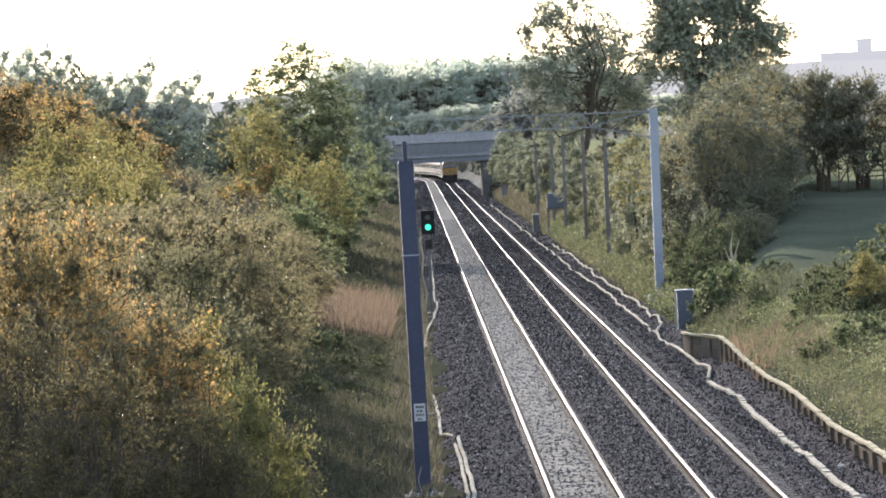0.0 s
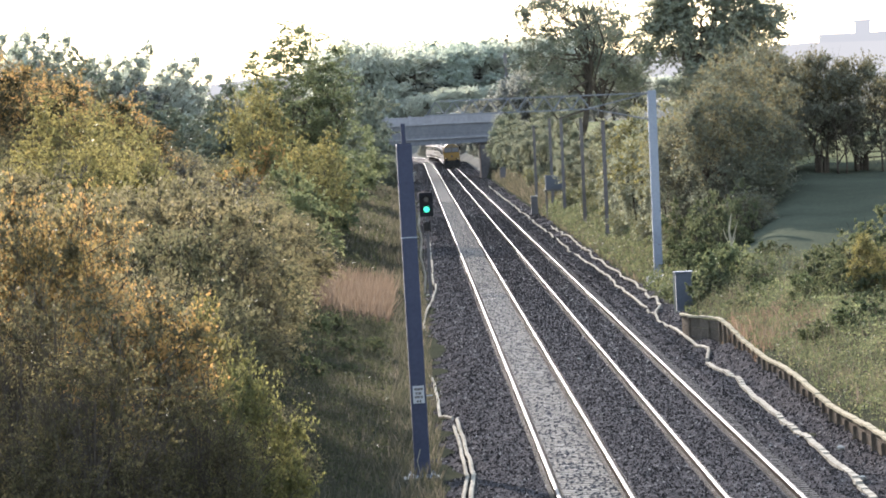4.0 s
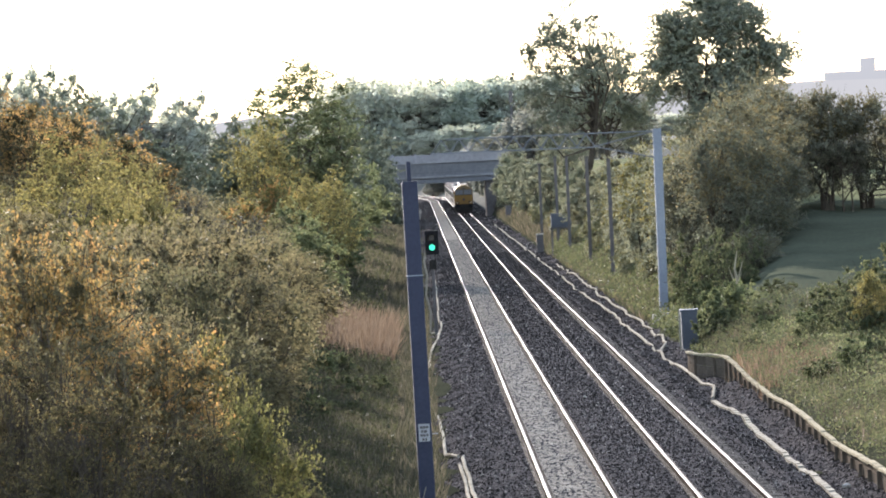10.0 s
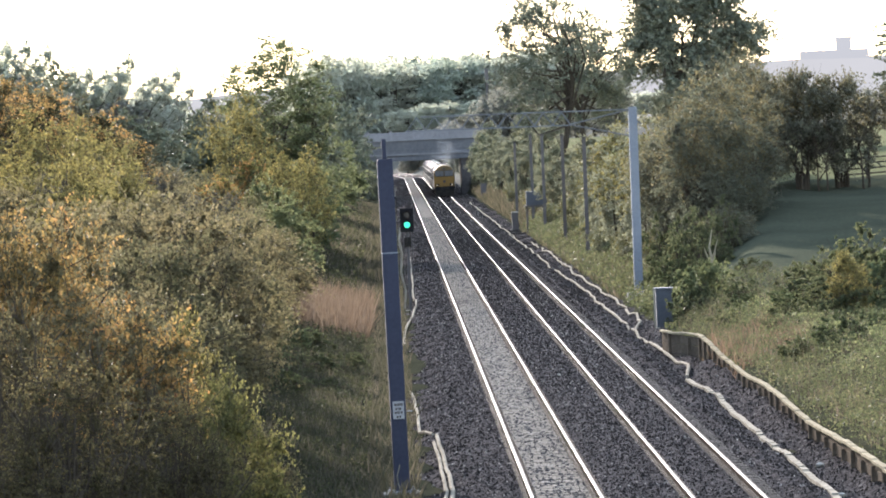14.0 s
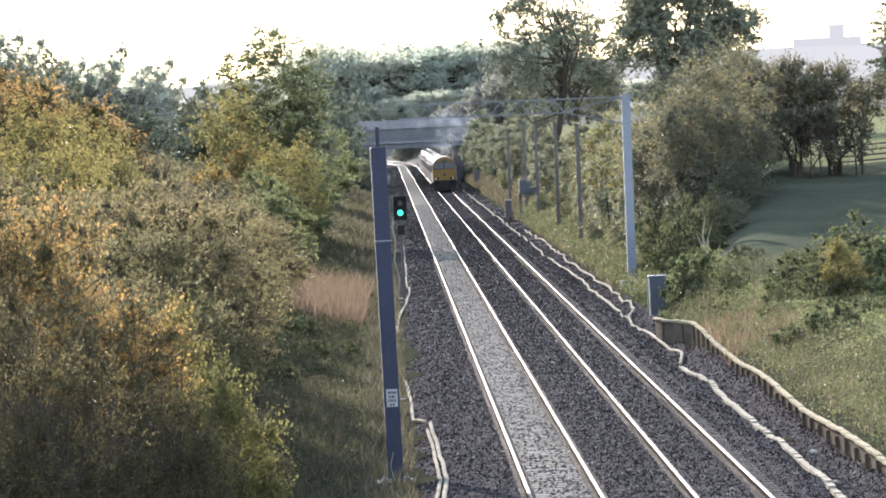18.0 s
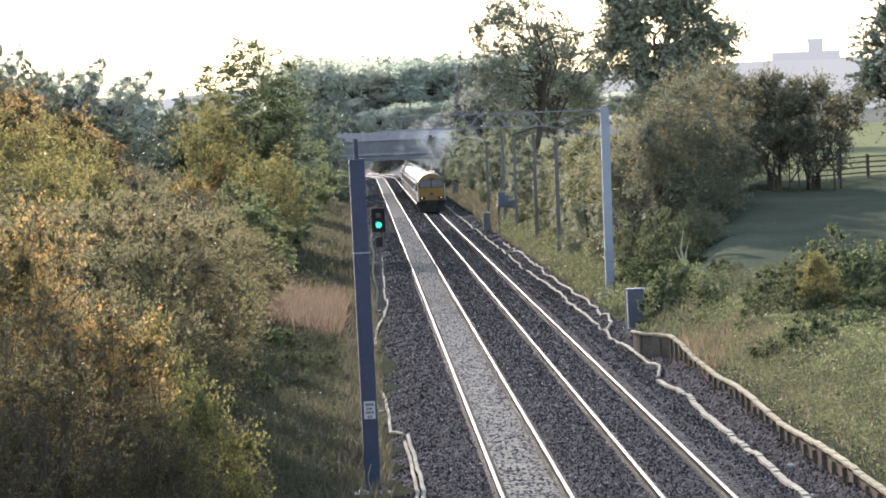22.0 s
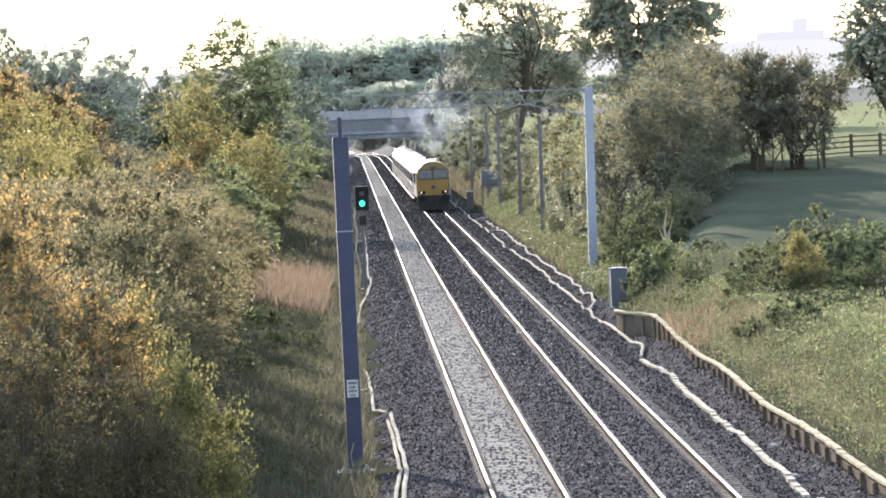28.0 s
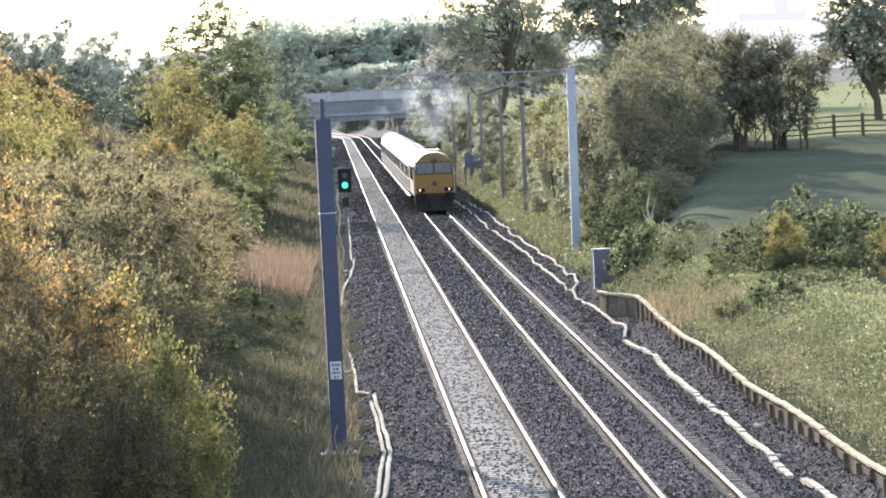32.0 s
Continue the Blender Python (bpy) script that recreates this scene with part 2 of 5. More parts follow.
L_BROWN = leaf("dull_brown_leaves", [(0.0, (0.098, 0.105, 0.086)), (0.5, (0.147, 0.154, 0.127)), (0.85, (0.230, 0.230, 0.177)), (1.0, (0.330, 0.325, 0.237))], 0.35)
L_REED = leaf("dry_reed", [(0.0, (0.099, 0.066, 0.054)), (0.5, (0.178, 0.125, 0.104)), (1.0, (0.251, 0.189, 0.159))], 0.35)
L_GRASS = leaf("grass_blades", [(0.0, (0.026, 0.031, 0.024)), (0.4, (0.055, 0.058, 0.043)), (0.75, (0.106, 0.094, 0.081)), (1.0, (0.163, 0.139, 0.131))], 0.4)
L_WEED = leaf("weeds", [(0.0, (0.046, 0.060, 0.039)), (0.5, (0.096, 0.113, 0.065)), (0.85, (0.167, 0.168, 0.106)), (1.0, (0.277, 0.233, 0.172))], 0.4)
# Darker weed colour, painting in the bushes' shadow at the bank's foot.
L_SHADED_WEED = leaf("shaded_weeds", [(0.0, (0.02, 0.026, 0.016)), (0.5, (0.05, 0.058, 0.034)), (0.85, (0.1, 0.1, 0.06)), (1.0, (0.2, 0.17, 0.11))], 0.4)
# Leaf colour darkened to carry the shade on the near bush.
L_SHADED_SLOE = leaf("shaded_sloe_leaves", [(0.0, (0.034, 0.035, 0.022)), (0.45, (0.085, 0.079, 0.048)), (0.85, (0.185, 0.157, 0.087)), (1.0, (0.370, 0.284, 0.143))], 0.4)


# Meadow green darkened in colour to stand in for the trees' shade.
def meadow_material():
    m, nt, bs = nodes_of("shaded_meadow_grass")
    a, b = noise_tex(nt, 0.25, 6), noise_tex(nt, 6, 4)
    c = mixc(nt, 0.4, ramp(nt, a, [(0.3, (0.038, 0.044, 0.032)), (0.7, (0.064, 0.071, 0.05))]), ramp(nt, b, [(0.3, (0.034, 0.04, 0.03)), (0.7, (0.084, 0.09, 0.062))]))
    nt.links.new(c, bs.inputs["Base Color"])
    bs.inputs["Roughness"].default_value = 0.95
    bs.inputs["Specular IOR Level"].default_value = 0.0
    bump(nt, bs, b, 0.6, 0.05)
    return m


M_SHADED_MEADOW = meadow_material()
# The same meadow past the fence, with sunlight put into its colour.
M_SUNLIT_MEADOW = surface("sunlit_meadow_grass", (0.1, 0.108, 0.06), (0.17, 0.172, 0.1), 0.2, 4.0, 0.95, 0, 0.6, 0.05)
# Turf beyond the bridge, its colour paled and greyed for haze.
M_HAZED_TURF = surface("hazed_turf", (0.08, 0.08, 0.072), (0.15, 0.147, 0.13), 0.05, 1.0, 0.95, 0, 0.5, 0.1)


# Takes no light: hazy daylight is put in as an even glow.
def haze_glow_material(name, col):
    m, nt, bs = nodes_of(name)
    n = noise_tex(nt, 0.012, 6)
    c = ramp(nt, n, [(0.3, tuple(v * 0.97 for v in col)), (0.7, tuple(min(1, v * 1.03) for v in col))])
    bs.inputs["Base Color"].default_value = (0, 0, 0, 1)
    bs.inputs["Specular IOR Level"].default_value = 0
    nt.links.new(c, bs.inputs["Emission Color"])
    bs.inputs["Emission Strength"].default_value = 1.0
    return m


def smoke_material():
    """Thin smoke: mostly clear, denser in uneven wisps."""
    m, nt, bs = nodes_of("thin_exhaust_smoke")
    tr = nt.nodes.new("ShaderNodeBsdfTransparent")
    df = nt.nodes.new("ShaderNodeBsdfTranslucent")
    df.inputs[0].default_value = (0.66, 0.76, 0.84, 1)
    mx = nt.nodes.new("ShaderNodeMixShader")
    wisp = nt.nodes.new("ShaderNodeMapRange")
    wisp.inputs["From Min"].default_value, wisp.inputs["From Max"].default_value = 0.4, 0.72
    wisp.inputs["To Min"].default_value, wisp.inputs["To Max"].default_value = 0.0, 0.035
    nt.links.new(noise_tex(nt, 0.45, 3), wisp.inputs["Value"])
    nt.links.new(wisp.outputs[0], mx.inputs[0])
    nt.links.new(tr.outputs[0], mx.inputs[1])
    nt.links.new(df.outputs[0], mx.inputs[2])
    nt.links.new(mx.outputs[0], nt.nodes["Material Output"].inputs[0])
    return m


M_SMOKE = smoke_material()
M_HILL = haze_glow_material("hazy_glow_hills", (0.162, 0.168, 0.176))
M_TOWN = haze_glow_material("hazy_glow_town", (0.146, 0.154, 0.166))

# ---- mesh helpers ----


def mesh_ob(name, bm, material, parent=None, label="", smooth=False):
    me = bpy.data.meshes.new(name)
    bm.to_mesh(me)
    bm.free()
    if smooth:
        me.polygons.foreach_set("use_smooth", [True] * len(me.polygons))
    me.materials.append(material)
    ob = new(name, me)
    if parent:
        ob.parent = parent
    if label:
        ob["label"] = label
    return ob


part = mesh_ob


def box(bm, x0, x1, y0, y1, z0, z1, bevel=0.0):
    r = bmesh.ops.create_cube(bm, size=1.0)
    vs = r["verts"]
    bmesh.ops.scale(bm, vec=(x1 - x0, y1 - y0, z1 - z0), verts=vs)
    bmesh.ops.translate(bm, vec=((x0 + x1) / 2, (y0 + y1) / 2, (z0 + z1) / 2), verts=vs)
    if bevel:
        bmesh.ops.bevel(bm, geom=list({e for v in vs for e in v.link_edges}), offset=bevel, segments=2, affect="EDGES", profile=0.6)
    return bm


def tube(bm, pts, radii, sides=7, cap=True):
    """A tapered tube along pts."""
    rings = []
    for i, (p, r) in enumerate(zip(pts, radii)):
        p = Vector(p)
        a, b = Vector(pts[max(i - 1, 0)]), Vector(pts[min(i + 1, len(pts) - 1)])
        d = (b - a).normalized()
        u = d.orthogonal().normalized() if i == 0 else (u - d * u.dot(d)).normalized()
        w = d.cross(u)
        rings.append([bm.verts.new(p + (u * math.cos(k * math.tau / sides) + w * math.sin(k * math.tau / sides)) * r) for k in range(sides)])
    for ra, rb in zip(rings, rings[1:]):
        for k in range(sides):
            bm.faces.new((ra[k], ra[(k + 1) % sides], rb[(k + 1) % sides], rb[k]))
    if cap:
        bm.faces.new(rings[-1])
        bm.faces.new(list(reversed(rings[0])))
    return bm


def extrude(bm, profile, axis_pts):
    """Sweeps a closed profile of (x, z) along places (x, y, z) with a turn about z for each."""
    rings = []
    for x, y, z, a in axis_pts:
        c, s = math.cos(a), math.sin(a)
        rings.append([bm.verts.new((x + px * c, y + px * s, z + pz)) for px, pz in profile])
    n = len(profile)
    for ra, rb in zip(rings, rings[1:]):
        for k in range(n):
            bm.faces.new((ra[k], ra[(k + 1) % n], rb[(k + 1) % n], rb[k]))
    bm.faces.new(rings[0])
    bm.faces.new(list(reversed(rings[-1])))
    bmesh.ops.recalc_face_normals(bm, faces=bm.faces[:])
    return bm


def empty(name, m=None):
    e = new(name)
    e.empty_display_size = 0.3
    if m is not None:
        e.matrix_basis = m
    return e


def quads(name, v, material, parent=None):
    """A mesh of loose faces from an (n, corners, 3) array."""
    n, q = v.shape[:2]
    me = bpy.data.meshes.new(name)
    me.vertices.add(n * q)
    me.vertices.foreach_set("co", np.ascontiguousarray(v, dtype=np.float32).ravel())
    me.loops.add(n * q)
    me.loops.foreach_set("vertex_index", np.arange(n * q, dtype=np.int32))
    me.polygons.add(n)
    me.polygons.foreach_set("loop_start", np.arange(0, n * q, q, dtype=np.int32))
    me.update(calc_edges=True)
    me.materials.append(material)
    ob = new(name, me)
    if parent:
        ob.parent = parent
    return ob


def unit(a):
    return a / np.maximum(np.linalg.norm(a, axis=-1, keepdims=True), 1e-9)


def leaf_quads(c, size, rng, up=0.3, aspect=0.55, tri=False, along=None):
    """Leaf-shaped rhombs round the centres c, pointing along the given ways or any way."""
    n = len(c)
    d = unit(rng.normal(size=(n, 3)) + np.array([0, 0, -up])) if along is None else along
    s = unit(np.cross(d, rng.normal(size=(n, 3))))
    L = (size * rng.uniform(0.6, 1.3, n))[:, None]
    mid = c + d * L * 0.08
    if tri:
        return np.stack([c - d * L * 0.5 + s * L * aspect * 0.45, c + d * L * 0.55, c - d * L * 0.3 - s * L * aspect * 0.6], 1)
    return np.stack([c - d * L * 0.5, mid + s * L * aspect * 0.5, c + d * L * 0.5, mid - s * L * aspect * 0.5], 1)


def clumps(rng, k, rx, ry, z0, z1, dome=False):
    """Centres and radii of the leaf clumps that make up an uneven crown: an egg for trees, a dome down to the ground for shrubs."""
    d = unit(rng.normal(size=(k, 3)))
    f = rng.uniform(0.25, 1.0, k) ** 0.55 * rng.uniform(0.82, 1.08, k)
    zc = z0 + (z1 - z0) * (0.4 if dome else 0.5)
    up, down = (z1 - zc) * 0.9, (zc - z0) * 0.95
    w = np.where(d[:, 2] < 0, 1.0 - 0.25 * np.abs(d[:, 2]), 1.0) if dome else 1.0
    c = np.stack([d[:, 0] * rx * 0.84 * f * w, d[:, 1] * ry * 0.84 * f * w, zc + np.where(d[:, 2] > 0, d[:, 2] * up, d[:, 2] * down) * f], 1)
    r = rng.uniform(0.16, 0.42, k) * min(rx, ry, (z1 - z0) * 0.55)
    return c, r


def plume(rng, k, r, z0, z1, lean):
    """Clumps up one leaning stem, narrowing to the tip."""
    t = np.sort(rng.random(k))
    w = r * (1 - t) ** 0.28
    a = rng.uniform(0, math.tau, k)
    f = rng.random(k) ** 0.5 * w * 0.7
    c = np.stack([np.cos(a) * f + lean * t ** 2, np.sin(a) * f, z0 + (z1 - z0) * t], 1)
    return c, 0.2 + w * 0.42


def sprays(rng, c, r, n, per=11, up=0.45, droop=0.3):
    """Leafy twigs that reach out of the clumps: the leaves' places and ways, and the twigs as slim faces."""
    m = max(1, n // per)
    i = rng.choice(len(c), m, p=(r ** 2) / (r ** 2).sum())
    out = unit(c[i] - c.mean(0) + 1e-6)
    d = unit(rng.normal(size=(m, 3)) + out * 0.7 + np.array([0, 0, up]))
    b = c[i] + unit(rng.normal(size=(m, 3))) * (r[i] * rng.uniform(0.05, 0.75, m))[:, None]
    L = (r[i] * rng.uniform(0.45, 1.15, m))[:, None]
    t = ((np.arange(per)[None] + rng.random((m, per))) / per * 0.92 + 0.08)[..., None]
    sag = np.array([0, 0, -droop])
    line = b[:, None] + d[:, None] * L[:, None] * t + sag * L[:, None] * t ** 2
    side = unit(np.cross(np.repeat(d[:, None], per, 1), rng.normal(size=(m, per, 3))))
    p = line + side * (L[:, None] * 0.09 * rng.random((m, per, 1)))
    way = unit(d[:, None] * 0.55 + side + rng.normal(size=(m, per, 3)) * 0.35)
    w = np.cross(d, rng.normal(size=(m, 3)))
    w = unit(w) * 0.012 * np.minimum(1.0, L)
    twig = np.stack([b - w, b + w, b + d * L + sag * L * 0.9], 1)
    return p.reshape(-1, 3), way.reshape(-1, 3), twig


def limbs(rng, height, r0, tips, trunk_top, lean=0.06, stems=1, spread=0.3):
    """Trunk or stems with limbs that reach towards the clumps of the crown."""
    out = []
    tops = []
    twig = bmesh.new()
    for s in range(stems):
        bm = bmesh.new()
        out.append(bm)
        a = rng.uniform(0, math.tau)
        b = np.array([math.cos(a), math.sin(a), 0]) * (spread if stems > 1 else 0)
        e = b * 2.2 + np.array([rng.normal() * lean * height, rng.normal() * lean * height, trunk_top])
        m = (b + e) / 2 + rng.normal(size=3) * 0.04 * height * np.array([1, 1, 0])
        tube(bm, [b - np.array([0, 0, 0.3]), b * 1.2 + np.array([0, 0, height * 0.12]), m, e], [r0 * 1.25, r0, r0 * 0.75, r0 * 0.5], 7)
        tops.append((m, e))
    for p in tips:
        j = rng.integers(len(tops))
        m, e = tops[j]
        bm = twig
        f = rng.uniform(0.1, 1.0)
        s0 = m + (e - m) * f
        k = s0 + (p - s0) * 0.5 + rng.normal(size=3) * 0.05 * height
        tube(bm, [s0, k, p], [r0 * 0.42, r0 * 0.25, r0 * 0.06], 4, False)
    return out, twig


def plant(name, seed, rx, ry, z0, z1, leaf_size, n, k, material, stems=1, r0=0.08, trunk_top=None, label="", category="shrub", twigs=0, second=None, sparse=1.0, dome=False, lean=0.0):
    rng = np.random.default_rng(seed)
    e = empty(name)
    c, r = plume(rng, k, rx, z0, z1, lean) if lean else clumps(rng, k, rx, ry, z0, z1, dome or category == "shrub")
    r *= sparse
    height = z1
    wood, twig = limbs(rng, height, r0, c[rng.permutation(k)[: min(k, 26)]], trunk_top or z0 + (z1 - z0) * 0.35, stems=stems)
    for bm in wood:
        part("stem" if stems > 1 else "trunk", bm, M_BARK, e)
    tagged(part("branchwork", twig, M_BARK, e), kind="stuff")
    n1 = n if second is None else int(n * (0.68 if second is L_ORANGE else 0.7))
    inner = int(n * (0.1 if category == "shrub" else 0.2) * sparse ** 3)
    tri = leaf_size > 0.16
    wide = 0.9 if tri else 0.6
    p, way, tw = sprays(rng, c, r, n1)
    q = leaf_quads(p, leaf_size, rng, aspect=wide, tri=tri, along=way)
    p2, way2, _ = sprays(rng, c, r * 0.55, inner)
    q2 = leaf_quads(p2, leaf_size * (1.5 if leaf_size > 0.3 else 2.0), rng, aspect=wide, tri=tri, along=way2)
    quads("foliage" if category == "shrub" else "crown", np.concatenate([q, q2]), material, e)
    tagged(quads("brushwood", tw, M_BARK, e), kind="stuff")
    if second is not None:
        hi = c[:, 2] > np.quantile(c[:, 2], 0.45)
        p, way, _ = sprays(rng, c[hi], r[hi] * 1.15, n - n1)
        quads("turning_foliage", leaf_quads(p, leaf_size, rng, aspect=wide, tri=tri, along=way), second, e)
    if twigs:
        bm = bmesh.new()
        for _ in range(twigs):
            i = rng.integers(k)
            d = unit(rng.normal(size=3) + np.array([0, 0, 1.2]))
            p = c[i] + d * r[i] * 0.6
            q = p + d * r[i] * rng.uniform(0.7, 1.5)
            tube(bm, [p, (p + q) / 2 + rng.normal(size=3) * 0.03, q], [0.009, 0.007, 0.003], 3, False)
        tagged(part("shoot_growth", bm, M_BARK, e), kind="stuff")
    return tagged(e, label, category)


def spread(ob, places, group):
    """Copies of a plant at (x, y, scale, height factor); the first place takes the plant itself, and the other sizes are relative to it."""
    for i, (x, y, s, h) in enumerate(places):
        m = pose(x, y, ground_z(x, y) - 0.05, 0, 0, (x * 77.7 + y * 31.3) % 360) @ Matrix.Diagonal((s * (0.85 + (x * 13.7 + y * 7.3) % 1 * 0.35), s * (0.85 + (x * 5.1 + y * 3.9) % 1 * 0.35), s * h, 1))
        if i == 0:
            ob.matrix_basis = m
        else:
            copy_thing(ob, m)
        ob["group"] = group


# ---- line of the railway: straight along +y, then a long curve to the left ----
CURVE_Y, CURVE_R = 930.0, 2200.0
RAIL_X = (2.805, 4.305, 6.213, 7.72)
TRACK_X = (3.555, 6.966)
PITCH = 0.54                                    # of the sleepers


def line_at(s, off):
    """Place and heading on the line, s metres from the camera along it, off metres to the right."""
    if s <= CURVE_Y:
        return off, s, 0.0
    a = (s - CURVE_Y) / CURVE_R
    return -CURVE_R + (CURVE_R + off) * math.cos(a), CURVE_Y + (CURVE_R + off) * math.sin(a), a


def smooth(a, b, v):
    t = min(1.0, max(0.0, (v - a) / (b - a)))
    return t * t * (3 - 2 * t)


def ground_z(x, y):
    """Height of the ground: the formation, a bank to the left, a rising field to the right, the road's banks at the bridge."""
    cx = 0.0
    if y > CURVE_Y:
        a = min((y - CURVE_Y) / CURVE_R, 0.5)
        cx = -CURVE_R * (1 - math.cos(math.asin(min(a, 0.95))))
    u = x - cx
    if u < -1.0:
        z = -0.45 + 0.22 * min(max(0.0, -1.2 - u), 1.8) + 0.34 * max(0.0, -3.0 - u) ** 0.98
        z = min(z, 3.6 + 0.4 * smooth(-14, -60, u))
    elif u < 10.0:
        z = -0.42
    else:
        meadow = 1.0 + 0.052 * min(max(0.0, y - 192), 95.0) + 0.02 * max(0.0, u - 30) * smooth(260, 500, y)
        bank = -0.42 + 0.72 * (smooth(10.6, 10.85, u) if y < 186 else smooth(10.0, 11.9, u)) + 0.14 * min(max(0.0, u - 10.8), 1.1) + 0.5 * max(0.0, u - 11.9)
        k = smooth(-0.8, 0.8, bank - meadow)
        z = bank + (meadow - bank) * k
    z += 0.25 * noise.noise(Vector((x * 0.15, y * 0.05, 3))) * smooth(0, 4, abs(u - 4.5) - 5.5)
    z += (9.5 - z) * smooth(1110, 1230, y) * smooth(12, 26, u)
    road = smooth(672, 690, y) * (1 - smooth(716, 735, y))
    side = smooth(10, 14, u) + smooth(-1.8, -6, u)
    z += (6.6 - z) * road * min(1, side) * (1 if z < 6.6 else 0)
    return z

# ---- ground ----


def axis_values(knots):
    out = []
    for a, b, step in knots:
        n = max(1, round((b - a) / step))
        out += [a + (b - a) * i / n for i in range(n)]
    return out + [knots[-1][1]]


def grid_mesh(name, xs, ys, zf, mats, pick):
    verts = [(x, y, zf(x, y)) for y in ys for x in xs]
    nx = len(xs)
    faces = [(j * nx + i, j * nx + i + 1, (j + 1) * nx + i + 1, (j + 1) * nx + i) for j in range(len(ys) - 1) for i in range(nx - 1)]
    me = bpy.data.meshes.new(name)
    me.from_pydata(verts, [], faces)
    for m in mats:
        me.materials.append(m)
    me.polygons.foreach_set("material_index", [pick((xs[i] + xs[i + 1]) / 2, (ys[j] + ys[j + 1]) / 2) for j in range(len(ys) - 1) for i in range(nx - 1)])
    me.polygons.foreach_set("use_smooth", [True] * len(faces))
    return new(name, me)


GX = axis_values([(-3500, -400, 300), (-400, -60, 40), (-60, -14, 4), (-14, 0, 0.7), (0, 9.6, 2.4), (9.6, 13, 0.25), (13, 32, 1.2), (32, 90, 6), (90, 400, 40), (400, 3500, 300)])
GY = axis_values([(-300, 60, 45), (60, 330, 2.5), (330, 760, 8), (760, 1500, 25), (1500, 4800, 300)])


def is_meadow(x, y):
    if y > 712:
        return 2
    # sunlit-coloured meadow past the fence, shade-coloured before it
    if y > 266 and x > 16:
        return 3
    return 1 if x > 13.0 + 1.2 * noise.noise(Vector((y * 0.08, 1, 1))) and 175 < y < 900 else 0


tagged(grid_mesh("ground", GX, GY, ground_z, [M_GRASSLAND, M_SHADED_MEADOW, M_HAZED_TURF, M_SUNLIT_MEADOW], is_meadow), "rough autumn turf banks with a green meadow beside the railway", "ground", "", "structure")


def ballast_z(x, y):
    if x < 2.7:
        z = -0.5 + 0.35 * smooth(0.1, 1.7, x)
    elif x > 8.6:
        z = -0.165 - 0.17 * smooth(8.7, 9.6, x) + (0.26 if y < 172 else 0.1) * smooth(9.9, 10.5, x)
    elif x < 4.42:
        z = -0.22
    elif x < 7.5:
        z = -0.15 + 0.03 * smooth(4.6, 4.9, x) * (1 - smooth(5.6, 6.0, x))
    else:
        z = -0.2
    edge = (1 - smooth(1.0, 2.2, x)) + smooth(8.3, 9.2, x)
    z += (0.1 * noise.noise(Vector((x * 0.6, y * 0.16, 0))) + 0.2 * noise.noise(Vector((x * 0.6, y * 0.33, 4)))) * min(1, edge)
    z += 0.018 * noise.noise(Vector((x * 5, y * 3.0, 5)))
    return z


def bed_mesh():
    xs = axis_values([(-0.35, 2.2, 0.15), (2.2, 8.2, 0.12), (8.2, 10.72, 0.14)])
    ss = axis_values([(-40, 70, 5), (70, 330, 0.7), (330, 930, 4), (930, 1600, 12)])
    verts = []
    for s in ss:
        for x in xs:
            px, py, a = line_at(s, x)
            verts.append((px, py, ballast_z(x, s)))
    nx = len(xs)
    faces = [(j * nx + i, j * nx + i + 1, (j + 1) * nx + i + 1, (j + 1) * nx + i) for j in range(len(ss) - 1) for i in range(nx - 1)]
    me = bpy.data.meshes.new("ballast_bed")
    me.from_pydata(verts, [], faces)
    me.materials.append(M_BALLAST)
    me.polygons.foreach_set("use_smooth", [True] * len(faces))
    return new("ballast_bed", me)


def infill():
    """Pale dust-grey small ballast between the rails of one track, level with its sleepers."""
    xs = axis_values([(2.9, 4.21, 0.1)])
    ss = axis_values([(-40, 70, 5), (70, 330, 0.6), (330, 930, 4)])
    verts = [(x, s, -0.173 + 0.01 * noise.noise(Vector((x * 4, s * 2.0, 1)))) for s in ss for x in xs]
    nx = len(xs)
    faces = [(j * nx + i, j * nx + i + 1, (j + 1) * nx + i + 1, (j + 1) * nx + i) for j in range(len(ss) - 1) for i in range(nx - 1)]
    me = bpy.data.meshes.new("pale_ballast")
    me.from_pydata(verts, [], faces)
    me.materials.append(M_INFILL)
    me.polygons.foreach_set("use_smooth", [True] * len(faces))
    return new("pale_ballast", me)


tagged(infill(), "pale dusty ballast between the rails", "ballast", "", "structure")
tagged(bed_mesh(), "dark grey stone ballast bed with uneven shoulders", "ballast", "", "structure")

# ---- rails ----
HEAD = [(-0.036, -0.04), (0.036, -0.04), (0.036, -0.008), (0.026, 0.0), (-0.026, 0.0), (-0.036, -0.008)]
BODY = [(-0.07, -0.16), (0.07, -0.16), (0.07, -0.148), (0.011, -0.128), (0.009, -0.041), (-0.009, -0.041), (-0.011, -0.128), (-0.07, -0.148)]
RAIL_S = [-40, 70, 90] + list(range(150, 930, 60)) + list(range(930, 1601, 20))
for off in RAIL_X:
    rail = empty("rail", pose(0, 0, 0))
    for nm, prof, mt in (("rail_head", HEAD, M_RAILHEAD), ("rail_web", BODY, M_RAIL)):
        pts = []
        for s in RAIL_S:
            x, y, a = line_at(s, off)
            pts.append((x, y, 0, a))
        part(nm, extrude(bmesh.new(), prof, pts), mt, rail, "bright worn running surface" if nm == "rail_head" else "")
    tagged(rail, "long steel rail with a bright polished head", "rail", "running rails")

